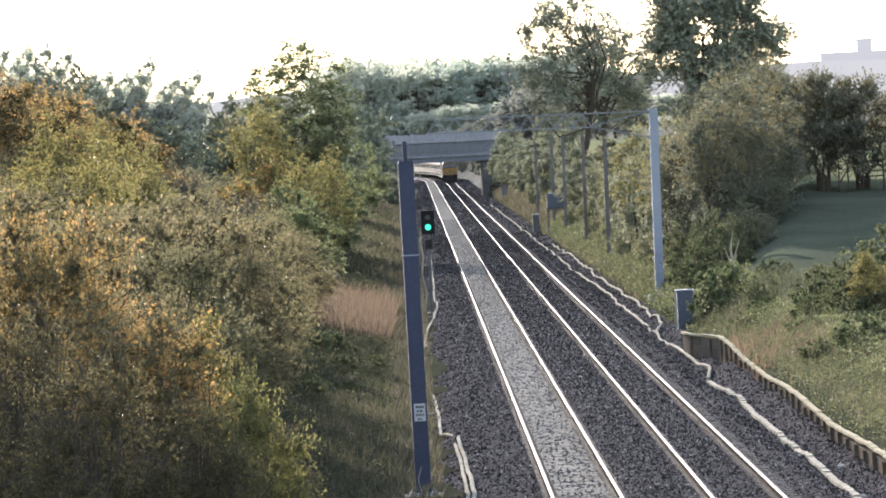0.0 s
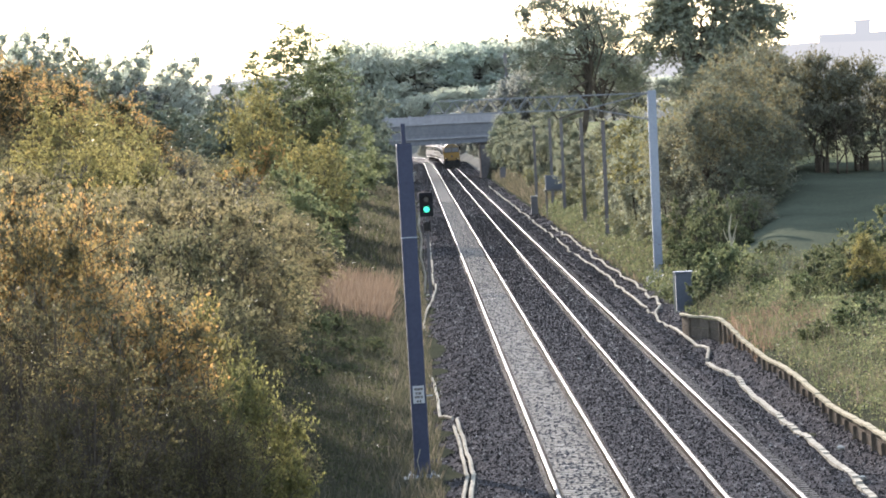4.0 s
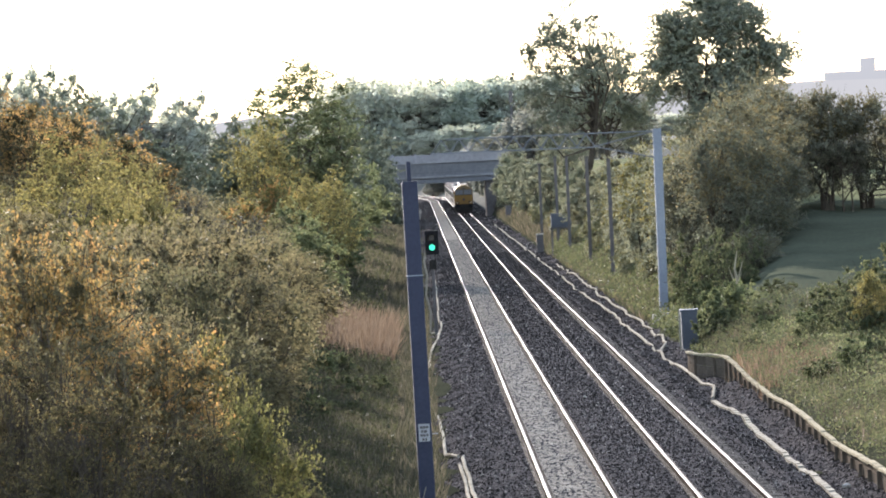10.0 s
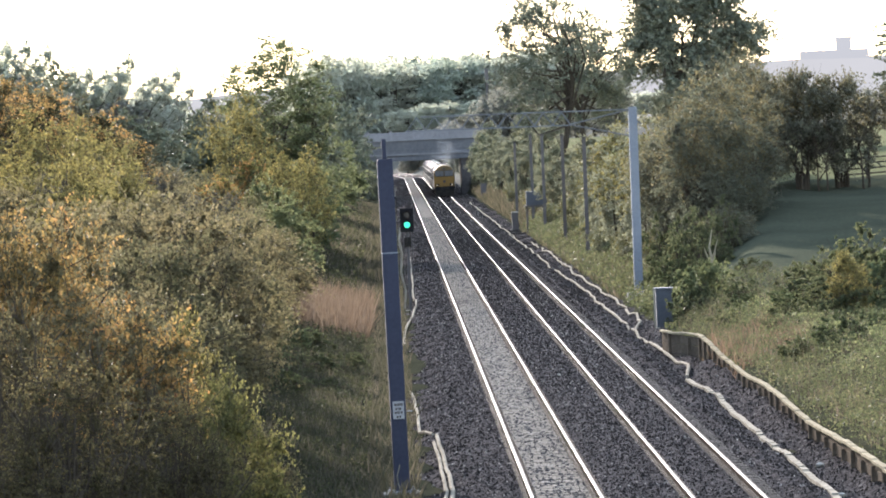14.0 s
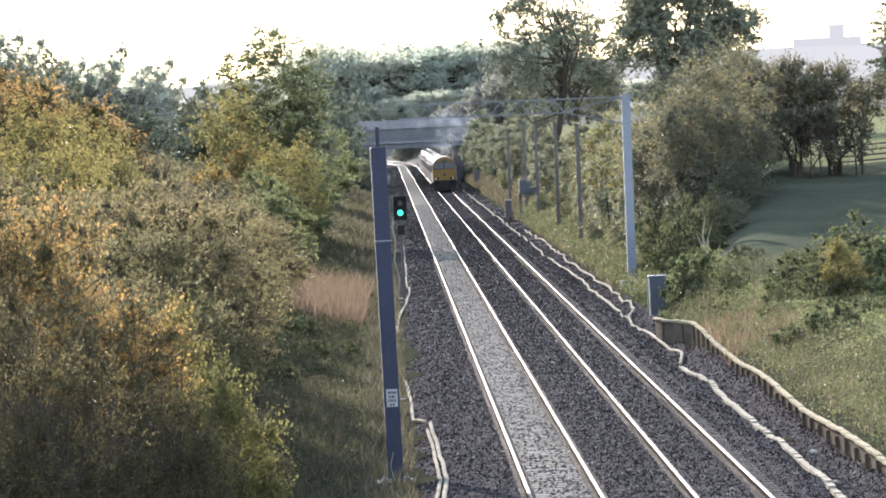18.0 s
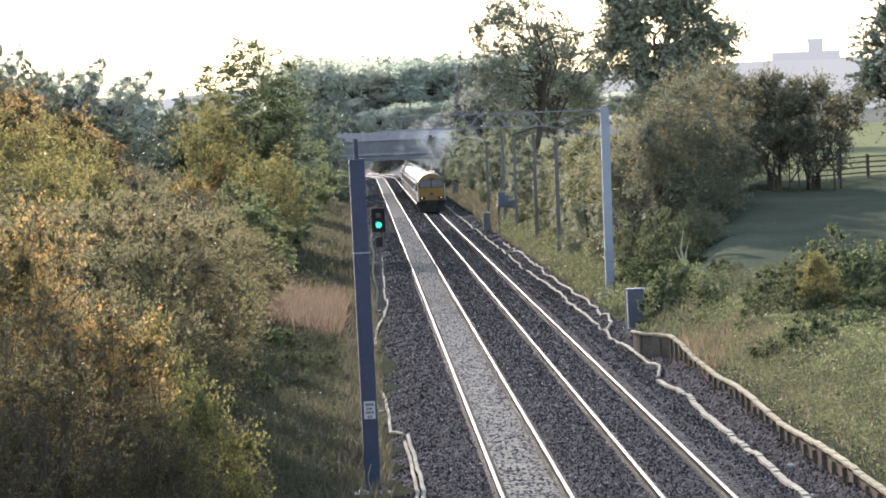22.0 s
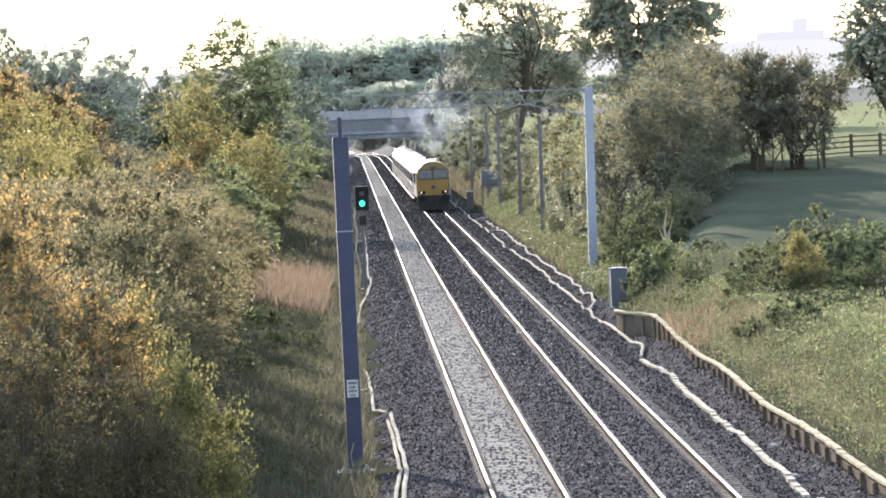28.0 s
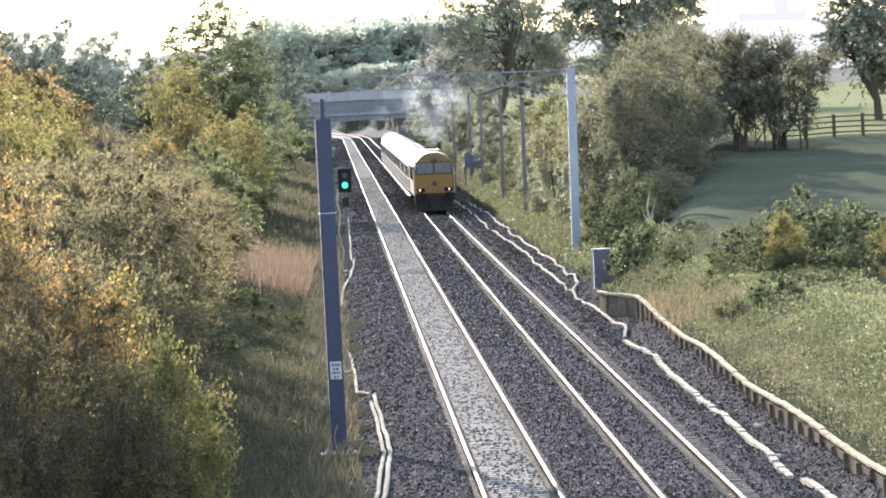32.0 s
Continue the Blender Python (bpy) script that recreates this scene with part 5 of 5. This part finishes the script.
silver = plant("dog_rose_bush", 20, 1.3, 1.15, 0.02, 1.35, 0.07, 4600, 80, L_WEED, 6, 0.02, 0.7, "grey-green dog rose bush on the slope", "shrub", 60)
spread(silver, [(14.9, 172, 1.1, 1.3), (13.4, 172, 0.7, 0.8), (12.7, 168, 0.5, 0.7), (14.2, 160, 0.6, 0.7), (17.6, 170, 0.9, 1.0), (15.0, 181, 1.0, 1.1), (15.9, 193, 0.9, 0.9), (13.2, 193, 0.7, 0.9), (11.9, 182, 0.6, 0.7), (12.2, 152, 0.7, 0.7), (13.3, 150, 0.8, 0.9), (16.6, 180, 1.2, 1.3), (18.6, 190, 1.1, 1.3), (16.9, 195, 1.0, 1.0), (12.5, 224, 0.9, 1.0), (13.3, 227, 1.1, 1.3), (14.3, 229, 1.1, 1.4), (12.6, 231, 0.9, 1.2), (13.9, 223, 0.9, 1.0), (12.9, 237, 1.0, 1.5)], "bushes of the slope")
laurel = plant("laurel_bush", 22, 1.15, 1.15, 0.1, 2.3, 0.13, 3200, 40, L_GREEN, 4, 0.04, 0.9, "glossy green leafy bush on the slope", "shrub", 10)
spread(laurel, [(17.5, 178, 1.1, 0.95), (16.6, 170, 0.7, 0.8), (18.7, 180, 1.25, 0.95), (12.9, 205, 0.7, 0.9), (19.6, 176, 1.0, 0.9), (12.0, 201, 0.85, 1.2), (13.7, 177, 0.6, 0.8), (15.9, 164, 0.6, 0.7)], "bushes of the slope")
spread(plant("slope_oak", 23, 3.0, 3.0, 0.8, 8.0, 0.17, 12000, 70, L_DARK, 2, 0.16, 4.0, "dark tree at the edge of the slope", "tree", 40), [(30.5, 276, 1.15, 1.05)], "tall trees")

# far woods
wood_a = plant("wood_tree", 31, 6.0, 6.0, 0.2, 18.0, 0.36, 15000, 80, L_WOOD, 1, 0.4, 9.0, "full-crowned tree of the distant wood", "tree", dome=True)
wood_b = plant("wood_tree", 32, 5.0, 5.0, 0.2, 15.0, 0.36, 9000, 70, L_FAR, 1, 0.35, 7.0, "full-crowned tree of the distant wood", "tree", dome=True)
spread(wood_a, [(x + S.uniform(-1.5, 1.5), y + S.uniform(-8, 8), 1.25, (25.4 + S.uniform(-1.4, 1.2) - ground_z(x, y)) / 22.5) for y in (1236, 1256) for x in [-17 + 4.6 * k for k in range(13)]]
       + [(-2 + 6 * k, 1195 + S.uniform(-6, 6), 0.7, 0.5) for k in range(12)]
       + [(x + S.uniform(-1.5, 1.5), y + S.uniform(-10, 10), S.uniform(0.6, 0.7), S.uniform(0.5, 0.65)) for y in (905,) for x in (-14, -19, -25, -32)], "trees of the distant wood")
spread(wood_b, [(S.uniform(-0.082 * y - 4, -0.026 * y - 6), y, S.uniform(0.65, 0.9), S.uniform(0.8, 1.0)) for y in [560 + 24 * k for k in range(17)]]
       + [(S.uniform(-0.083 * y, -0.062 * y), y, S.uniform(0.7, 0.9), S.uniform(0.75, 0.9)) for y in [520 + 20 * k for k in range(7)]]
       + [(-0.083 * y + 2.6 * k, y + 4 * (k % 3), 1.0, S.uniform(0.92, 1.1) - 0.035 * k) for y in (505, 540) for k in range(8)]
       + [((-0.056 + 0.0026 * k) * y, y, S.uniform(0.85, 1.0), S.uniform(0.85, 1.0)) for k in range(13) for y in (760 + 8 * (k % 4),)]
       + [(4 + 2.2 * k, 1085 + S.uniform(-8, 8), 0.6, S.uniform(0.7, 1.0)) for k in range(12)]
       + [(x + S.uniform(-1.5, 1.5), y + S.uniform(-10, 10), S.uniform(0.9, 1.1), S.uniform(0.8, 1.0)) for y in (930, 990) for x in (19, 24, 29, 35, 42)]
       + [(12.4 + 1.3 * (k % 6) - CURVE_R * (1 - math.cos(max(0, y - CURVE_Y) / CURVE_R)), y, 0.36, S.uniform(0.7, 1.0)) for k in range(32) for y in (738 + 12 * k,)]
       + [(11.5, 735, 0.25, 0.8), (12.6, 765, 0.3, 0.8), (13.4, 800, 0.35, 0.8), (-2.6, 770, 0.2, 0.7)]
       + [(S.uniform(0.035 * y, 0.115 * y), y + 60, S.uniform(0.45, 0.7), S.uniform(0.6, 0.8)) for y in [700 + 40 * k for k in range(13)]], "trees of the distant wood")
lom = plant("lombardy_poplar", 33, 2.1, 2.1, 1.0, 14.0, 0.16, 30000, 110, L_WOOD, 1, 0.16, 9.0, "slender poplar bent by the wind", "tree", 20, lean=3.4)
for i in range(26):
    x, y = -24.2 - 1.1 * i + S.uniform(-0.4, 0.4), 505 + 14 * (i % 2) + i
    m = pose(x, y, ground_z(x, y) - 0.05, 0, 0, S.uniform(-30, 30)) @ Matrix.Diagonal((1, 1, S.uniform(0.78, 0.98) + 0.011 * i, 1))
    tagged(copy_thing(lom, m), group="row of poplars")
lom.matrix_basis = pose(-22.8, 503, ground_z(-22.8, 503) - 0.05) @ Matrix.Diagonal((1, 1, 0.75, 1))
tagged(lom, group="row of poplars")

wm = empty("far_mast", pose(23.6, 1180, ground_z(23.6, 1180)))
part("column", tube(bmesh.new(), [(0, 0, -0.5), (0, 0, 14.6)], [0.3, 0.25], 10), M_OLDPOST, wm)
part("head", box(bmesh.new(), -0.42, 0.42, -0.4, 0.4, 11.6, 14.4, 0.05), M_OLDPOST, wm)
tagged(wm, "slim grey mast rising out of the distant wood", "mast")

# ---- fence of the meadow ----


def fence():
    e = empty("field_fence", pose(23.4, 264, 0))
    p = [(23.4 + 1.5 * k, 264 - 0.1 * k) for k in range(9)]
    for i, (x, y) in enumerate(p):
        z = ground_z(x, y)
        o = part("post", box(bmesh.new(), -0.08, 0.08, -0.08, 0.08, -0.4, 1.2, 0.012), M_FENCE, e)
        o.matrix_basis = pose(x - 23.4, y - 264, z, 0, 0, 5)
        if i + 1 < len(p):
            x1, y1 = p[i + 1]
            z1 = ground_z(x1, y1)
            for h in (0.25, 0.53, 0.8, 1.07):
                part("rail", tube(bmesh.new(), [(x - 23.4, y - 264 - 0.1, z + h), (x1 - 23.4, y1 - 264 - 0.1, z1 + h)], [0.055, 0.055], 4), M_FENCE, e)
    tagged(e, "weathered four-rail timber field fence", "fence")


fence()

# ---- grass, reeds and weeds ----


def blades(n, xf, y0, y1, h0, h1, w, rng, lean=0.35, bias=1.0):
    y = y0 + (y1 - y0) * rng.random(n) ** bias
    lo, hi = xf(y)
    x = lo + (hi - lo) * rng.random(n)
    z = np.array([ground_z(a, b) for a, b in zip(x, y)])
    b = np.stack([x, y, z - 0.05], 1)
    h = rng.uniform(h0, h1, n)
    d = np.stack([rng.normal(0.05, lean, n), rng.normal(0, lean, n), np.ones(n)], 1) * h[:, None]
    a = rng.uniform(0, math.tau, n)
    s = np.stack([np.cos(a), np.sin(a) * 0.5, np.zeros(n)], 1) * (w * rng.uniform(0.5, 1.2, n))[:, None]
    tip = b + d
    return np.stack([b - s, b + s, b + d * 0.55 + s * 0.8, tip], 1)


g = np.random.default_rng(5)
tagged(quads("grass", np.concatenate([
    blades(26000, lambda y: (-5.5 + 0 * y, 0.4 + 0 * y), 88, 300, 0.2, 0.6, 0.02, g, 0.35, 1.6),
    blades(9000, lambda y: (-5.0 + 0 * y, 0.0 + 0 * y), 300, 680, 0.4, 0.9, 0.06, g)]), L_GRASS),
    "long dry grass along the cess", "grass", "", "stuff")
tagged(quads("grass", np.concatenate([
    blades(13000, lambda y: (10.9 + 0 * y, 12.5 + 0.03 * y), 92, 205, 0.3, 0.9, 0.014, g, 0.25, 1.2),
    blades(7000, lambda y: (10.6 + 0 * y, 14.0 + 0 * y), 240, 420, 0.3, 0.7, 0.045, g),
    blades(7000, lambda y: (10.8 + 0 * y, 14.0 + 0 * y), 420, 690, 0.5, 1.0, 0.08, g)]), L_GRASS),
    "long dry grass on the railway bank", "grass", "", "stuff")
tagged(quads("reeds", blades(4200, lambda y: (-4.6 + 0 * y, -1.2 + 0 * y), 210, 250, 0.35, 1.5, 0.035, g, 0.3), L_REED), "patch of pinkish dry reeds", "reeds", "", "stuff")
tagged(quads("dry_grass", blades(1500, lambda y: (10.6 + 0 * y, 13.0 + 0 * y), 158, 178, 0.3, 0.65, 0.025, g, 0.3), L_REED), "patch of russet dry grass", "grass", "", "stuff")


def weeds(n, xf, y0, y1, h, leaf_size, rng, bias=1.0):
    """Low leafy growth: leaves heaped in soft mounds."""
    y = y0 + (y1 - y0) * rng.random(n) ** bias
    lo, hi = xf(y)
    x = lo + (hi - lo) * rng.random(n)
    m = np.array([0.5 + 0.5 * noise.noise(Vector((a * 0.7, b * 0.35, 9))) for a, b in zip(x, y)])
    z = np.array([ground_z(a, b) for a, b in zip(x, y)]) + h * np.clip(m, 0.1, 1) * rng.random(n) ** 0.6
    return leaf_quads(np.stack([x, y, z], 1), leaf_size, rng)


tagged(quads("weeds", np.concatenate([
    weeds(84000, lambda y: (10.66 + 0 * y, 12.5 + 0.03 * y), 92, 205, 1.0, 0.075, g, 1.2),
    weeds(30000, lambda y: (10.6 + 0 * y, 13.8 + 0 * y), 200, 420, 1.1, 0.15, g)]), L_WEED),
    "low green weeds and brambles covering the slope", "weeds", "", "stuff")
tagged(quads("weeds", np.concatenate([
    weeds(22000, lambda y: (-5.5 + 0 * y, -0.9 + 0 * y), 85, 205, 0.7, 0.085, g),
    weeds(4000, lambda y: (-4.6 + 0 * y, -1.0 + 0 * y), 200, 262, 0.9, 0.11, g),
    weeds(5000, lambda y: (-5.5 + 0 * y, -2.0 + 0 * y), 260, 520, 1.2, 0.2, g)]), L_SHADED_WEED),
    "low green weeds at the foot of the bank", "weeds", "", "stuff")



def scrub(n, xf, y0, y1, h, leaf_size, rng, bias=1.0):
    """Close growth between the bushes: leaves in rounded heaps of many sizes."""
    y = y0 + (y1 - y0) * rng.random(n) ** bias
    lo, hi = xf(y)
    x = lo + (hi - lo) * rng.random(n)
    m = np.array([0.62 + 0.45 * noise.noise(Vector((a * 0.45, b * 0.22, 2))) + 0.22 * noise.noise(Vector((a * 1.3, b * 0.7, 6))) for a, b in zip(x, y)])
    edge = np.clip(np.abs(hi - x) / 2.5, 0.05, 1) ** 0.5
    z = np.array([ground_z(a, b) for a, b in zip(x, y)]) + h * np.clip(m, 0.15, 1) * edge * rng.random(n) ** 0.35
    return leaf_quads(np.stack([x, y, z], 1), leaf_size, rng, aspect=0.9, tri=True)


tagged(quads("scrub", np.concatenate([
    scrub(88000, lambda y: (-0.085 * y - 3.0, -4.2 + 0 * y), 118, 230, 4.3, 0.072, g),
    scrub(52000, lambda y: (-0.085 * y - 3.0, -4.4 + 0 * y), 230, 340, 4.6, 0.115, g)]), L_OLIVE),
    "close olive scrub of thorn and bramble covering the bank", "scrub", "", "stuff")
tagged(quads("scrub", scrub(20000, lambda y: (12.6 + 0.03 * y, 11.3 + 0 * y), 95, 188, 0.95, 0.075, g), L_GREEN),
    "low green scrub on the slope", "scrub", "", "stuff")
tagged(quads("scrub", scrub(22000, lambda y: (-0.085 * y - 3.0, -4.6 + 0 * y), 120, 300, 4.5, 0.09, g), L_YELLOW),
    "yellowing leaves scattered through the scrub", "scrub", "", "stuff")

# dead stump and pale stones
st = empty("dead_stump", pose(13.9, 222, ground_z(13.9, 222)))
part("trunk", tube(bmesh.new(), [(0, 0, -0.3), (0.05, 0, 0.5), (-0.05, 0, 1.1), (0.1, 0, 1.9)], [0.1, 0.08, 0.05, 0.015], 6), M_CAP, st)
for q in ((0.35, 0, 1.5), (-0.3, 0.1, 1.2), (0.22, -0.1, 0.9)):
    part("branch", tube(bmesh.new(), [(0, 0, 0.4), (q[0] * 0.6, q[1], q[2] * 0.7), q], [0.045, 0.03, 0.01], 5), M_CAP, st)
tagged(st, "bleached dead stump with bare branches", "stump")

for lx, ly, r in ((9.95, 121, 0.12), (9.5, 110, 0.1), (5.3, 168, 0.07)):
    b = bmesh.new()
    bmesh.ops.create_icosphere(b, subdivisions=1, radius=r)
    for v in b.verts:
        v.co = Vector((v.co.x * S.uniform(0.7, 1.5), v.co.y * S.uniform(0.7, 1.3), v.co.z * S.uniform(0.5, 0.8)))
    o = part("pale_stone", b, M_CONC)
    o.matrix_basis = pose(lx, ly, ballast_z(lx, ly) + r * 0.4)
    tagged(o, "pale stone lying on the ballast", "stone", "pale stones")

# ---- distance: hills and a town on the skyline ----


def ridge(name, x0, x1, y, base, zf, material, label):
    xs = [x0 + (x1 - x0) * i / 60 for i in range(61)]
    b = bmesh.new()
    lo = [b.verts.new((x, y, base)) for x in xs]
    hi = [b.verts.new((x, y + 60, zf(x))) for x in xs]
    for i in range(60):
        b.faces.new((lo[i], lo[i + 1], hi[i + 1], hi[i]))
    tagged(part(name, b, material), label, "hill", "", "structure")


def hill_z(x):
    return 47 + 3 * noise.noise(Vector((x * 0.012, 0, 0))) + 1.5 * noise.noise(Vector((x * 0.07, 0, 2))) - 8 * smooth(40, 160, -x)


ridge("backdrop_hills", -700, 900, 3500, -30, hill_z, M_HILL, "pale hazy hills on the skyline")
town = empty("hilltop_building", pose(300, 3620, 3))
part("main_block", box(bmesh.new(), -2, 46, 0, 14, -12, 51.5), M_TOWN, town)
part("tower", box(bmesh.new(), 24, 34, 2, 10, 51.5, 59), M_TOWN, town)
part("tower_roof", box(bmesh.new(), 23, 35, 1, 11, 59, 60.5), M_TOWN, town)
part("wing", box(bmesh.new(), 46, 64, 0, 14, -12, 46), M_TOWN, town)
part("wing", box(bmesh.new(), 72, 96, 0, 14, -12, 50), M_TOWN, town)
tagged(town, "hazy grey hilltop building with a square tower", "building")

# ---- sleepers ----


def sleeper_mesh(name, mt):
    b = bmesh.new()
    box(b, -1.25, 1.25, -0.15, 0.15, -0.4, -0.163)
    for v in b.verts:
        if v.co.z > -0.3:
            v.co.y *= 0.86
        if v.co.z > -0.3 and abs(v.co.x) > 1:
            v.co.x *= 0.985
    me = bpy.data.meshes.new(name)
    b.to_mesh(me)
    b.free()
    me.materials.append(mt)
    return me


def joined(name, me, poses_, mt):
    base = np.array([v.co[:] for v in me.vertices])
    fs = [tuple(p.vertices) for p in me.polygons]
    vs, faces = [], []
    for m in poses_:
        a = np.array(m)
        o = len(vs)
        vs += (base @ a[:3, :3].T + a[:3, 3]).tolist()
        faces += [tuple(i + o for i in f) for f in fs]
    out = bpy.data.meshes.new(name)
    out.from_pydata(vs, [], faces)
    out.materials.append(mt)
    return new(name, out)


def sleepers(track, mt, label, lift):
    me = sleeper_mesh("sleeper", mt)
    e = tagged(empty("sleeper_row"), label, "sleepers", "", "structure")
    n = 300
    rng = random.Random(track)
    far = [pose(TRACK_X[track], 84 - PITCH * k, lift) for k in range(1, 230)]
    for k in range(int((1240 - 84) / PITCH)):
        x, y, a = line_at(84 + PITCH * k, TRACK_X[track])
        m = pose(x, y, lift + rng.uniform(-0.006, 0.004), 0, 0, math.degrees(a) + rng.uniform(-0.15, 0.15))
        if k < n:
            o = new("sleeper", me)
            o.parent, o.matrix_basis = e, m
        else:
            far.append(m)
    o = joined("sleepers_far", me, far, mt)
    o.parent = e
    o["kind"] = "stuff"


sleepers(0, M_SLEEPER, "pale concrete sleepers of the pale track", 0.0)
sleepers(1, M_SLEEPER_D, "dusty dark concrete sleepers of the dark track", -0.012)


def loose_stones():
    """Single dark stones lying on the sleepers and between the rails of the left track."""
    rng = np.random.default_rng(12)
    n = 7000
    s = 84 + 420 * rng.random(n) ** 1.7
    x = TRACK_X[0] + rng.uniform(-0.62, 0.62, n)
    c = np.stack([x, s, np.full(n, -0.15)], 1)
    r = rng.uniform(0.02, 0.05, n)
    shape = np.array([(1, 0, 0), (0, 1.2, 0), (-1, 0, 0), (0, -1.2, 0), (0.1, 0.1, 0.8)])
    jit = rng.uniform(0.7, 1.3, (n, 5, 3))
    v = (c[:, None] + shape[None] * r[:, None, None] * jit).reshape(-1, 3)
    faces = []
    for i in range(n):
        o = i * 5
        faces += [(o, o + 1, o + 4), (o + 1, o + 2, o + 4), (o + 2, o + 3, o + 4), (o + 3, o, o + 4)]
    me = bpy.data.meshes.new("loose_stones")
    me.from_pydata(v.tolist(), [], faces)
    me.materials.append(M_STONE)
    tagged(new("loose_stones", me), "loose dark stones scattered between the rails", "stones", "", "stuff")


loose_stones()


def ballast_stones():
    """Single stones standing out of the ballast beside and between the tracks."""
    rng = np.random.default_rng(14)
    near, far = 115000, 50000
    n = near + far
    s = np.concatenate([84 + 340 * rng.random(near) ** 1.8, 360 + 600 * rng.random(far) ** 1.3])
    lanes = np.array([(-0.2, 2.72), (4.39, 6.13), (6.3, 7.63), (7.8, 10.55), (2.88, 4.22)])
    pick = rng.choice(5, n, p=(0.29, 0.2, 0.15, 0.33, 0.03))
    x = lanes[pick, 0] + (lanes[pick, 1] - lanes[pick, 0]) * rng.random(n)
    z = np.array([ballast_z(a, b) for a, b in zip(x, s)]) - 0.006
    r = rng.uniform(0.018, 0.042, n) * (s / 110) ** np.where(np.arange(n) < near, 0.35, 0.75)
    shape = np.array([(1, -0.2, -0.1), (0.1, 1.1, -0.1), (-1, 0.1, -0.1), (-0.1, -1.1, -0.1), (0.1, 0.05, 1.15)])
    a = rng.uniform(0, math.tau, n)
    jit = shape[None] * rng.uniform(0.6, 1.3, (n, 5, 3)) * r[:, None, None]
    jit[near:, :, 2] *= 0.4
    ca, sa = np.cos(a)[:, None], np.sin(a)[:, None]
    bend = np.where(s > CURVE_Y, -(s - CURVE_Y) ** 2 / (2 * CURVE_R), 0.0)
    v = np.stack([jit[..., 0] * ca - jit[..., 1] * sa, jit[..., 0] * sa + jit[..., 1] * ca, jit[..., 2]], -1) + np.stack([x + bend, s, z], 1)[:, None]
    tris = np.array([(0, 1, 4), (1, 2, 4), (2, 3, 4), (3, 0, 4)])
    f = (np.arange(n)[:, None, None] * 5 + tris[None]).reshape(-1, 3)
    me = bpy.data.meshes.new("ballast_stones")
    me.from_pydata(v.reshape(-1, 3).tolist(), [], f.tolist())
    me.materials.append(M_STONES)
    tagged(new("ballast_stones", me), "angular grey and pale stones of the ballast", "stones", "", "stuff")


ballast_stones()


def fastenings():
    """Rail clips on both sides of each rail at every sleeper."""
    b = bmesh.new()
    box(b, -0.05, 0.05, -0.05, 0.05, -0.165, -0.115)
    me = bpy.data.meshes.new("rail_clip")
    b.to_mesh(me)
    b.free()
    poses_ = [pose(off + sx * 0.105, 84 + PITCH * k, 0.0) for off in RAIL_X for sx in (-1, 1) for k in range(400)]
    tagged(joined("rail_clips", me, poses_, M_CLIP), "rail clips fastening the rails to the sleepers", "rail clips", "", "stuff")


fastenings()

motions()
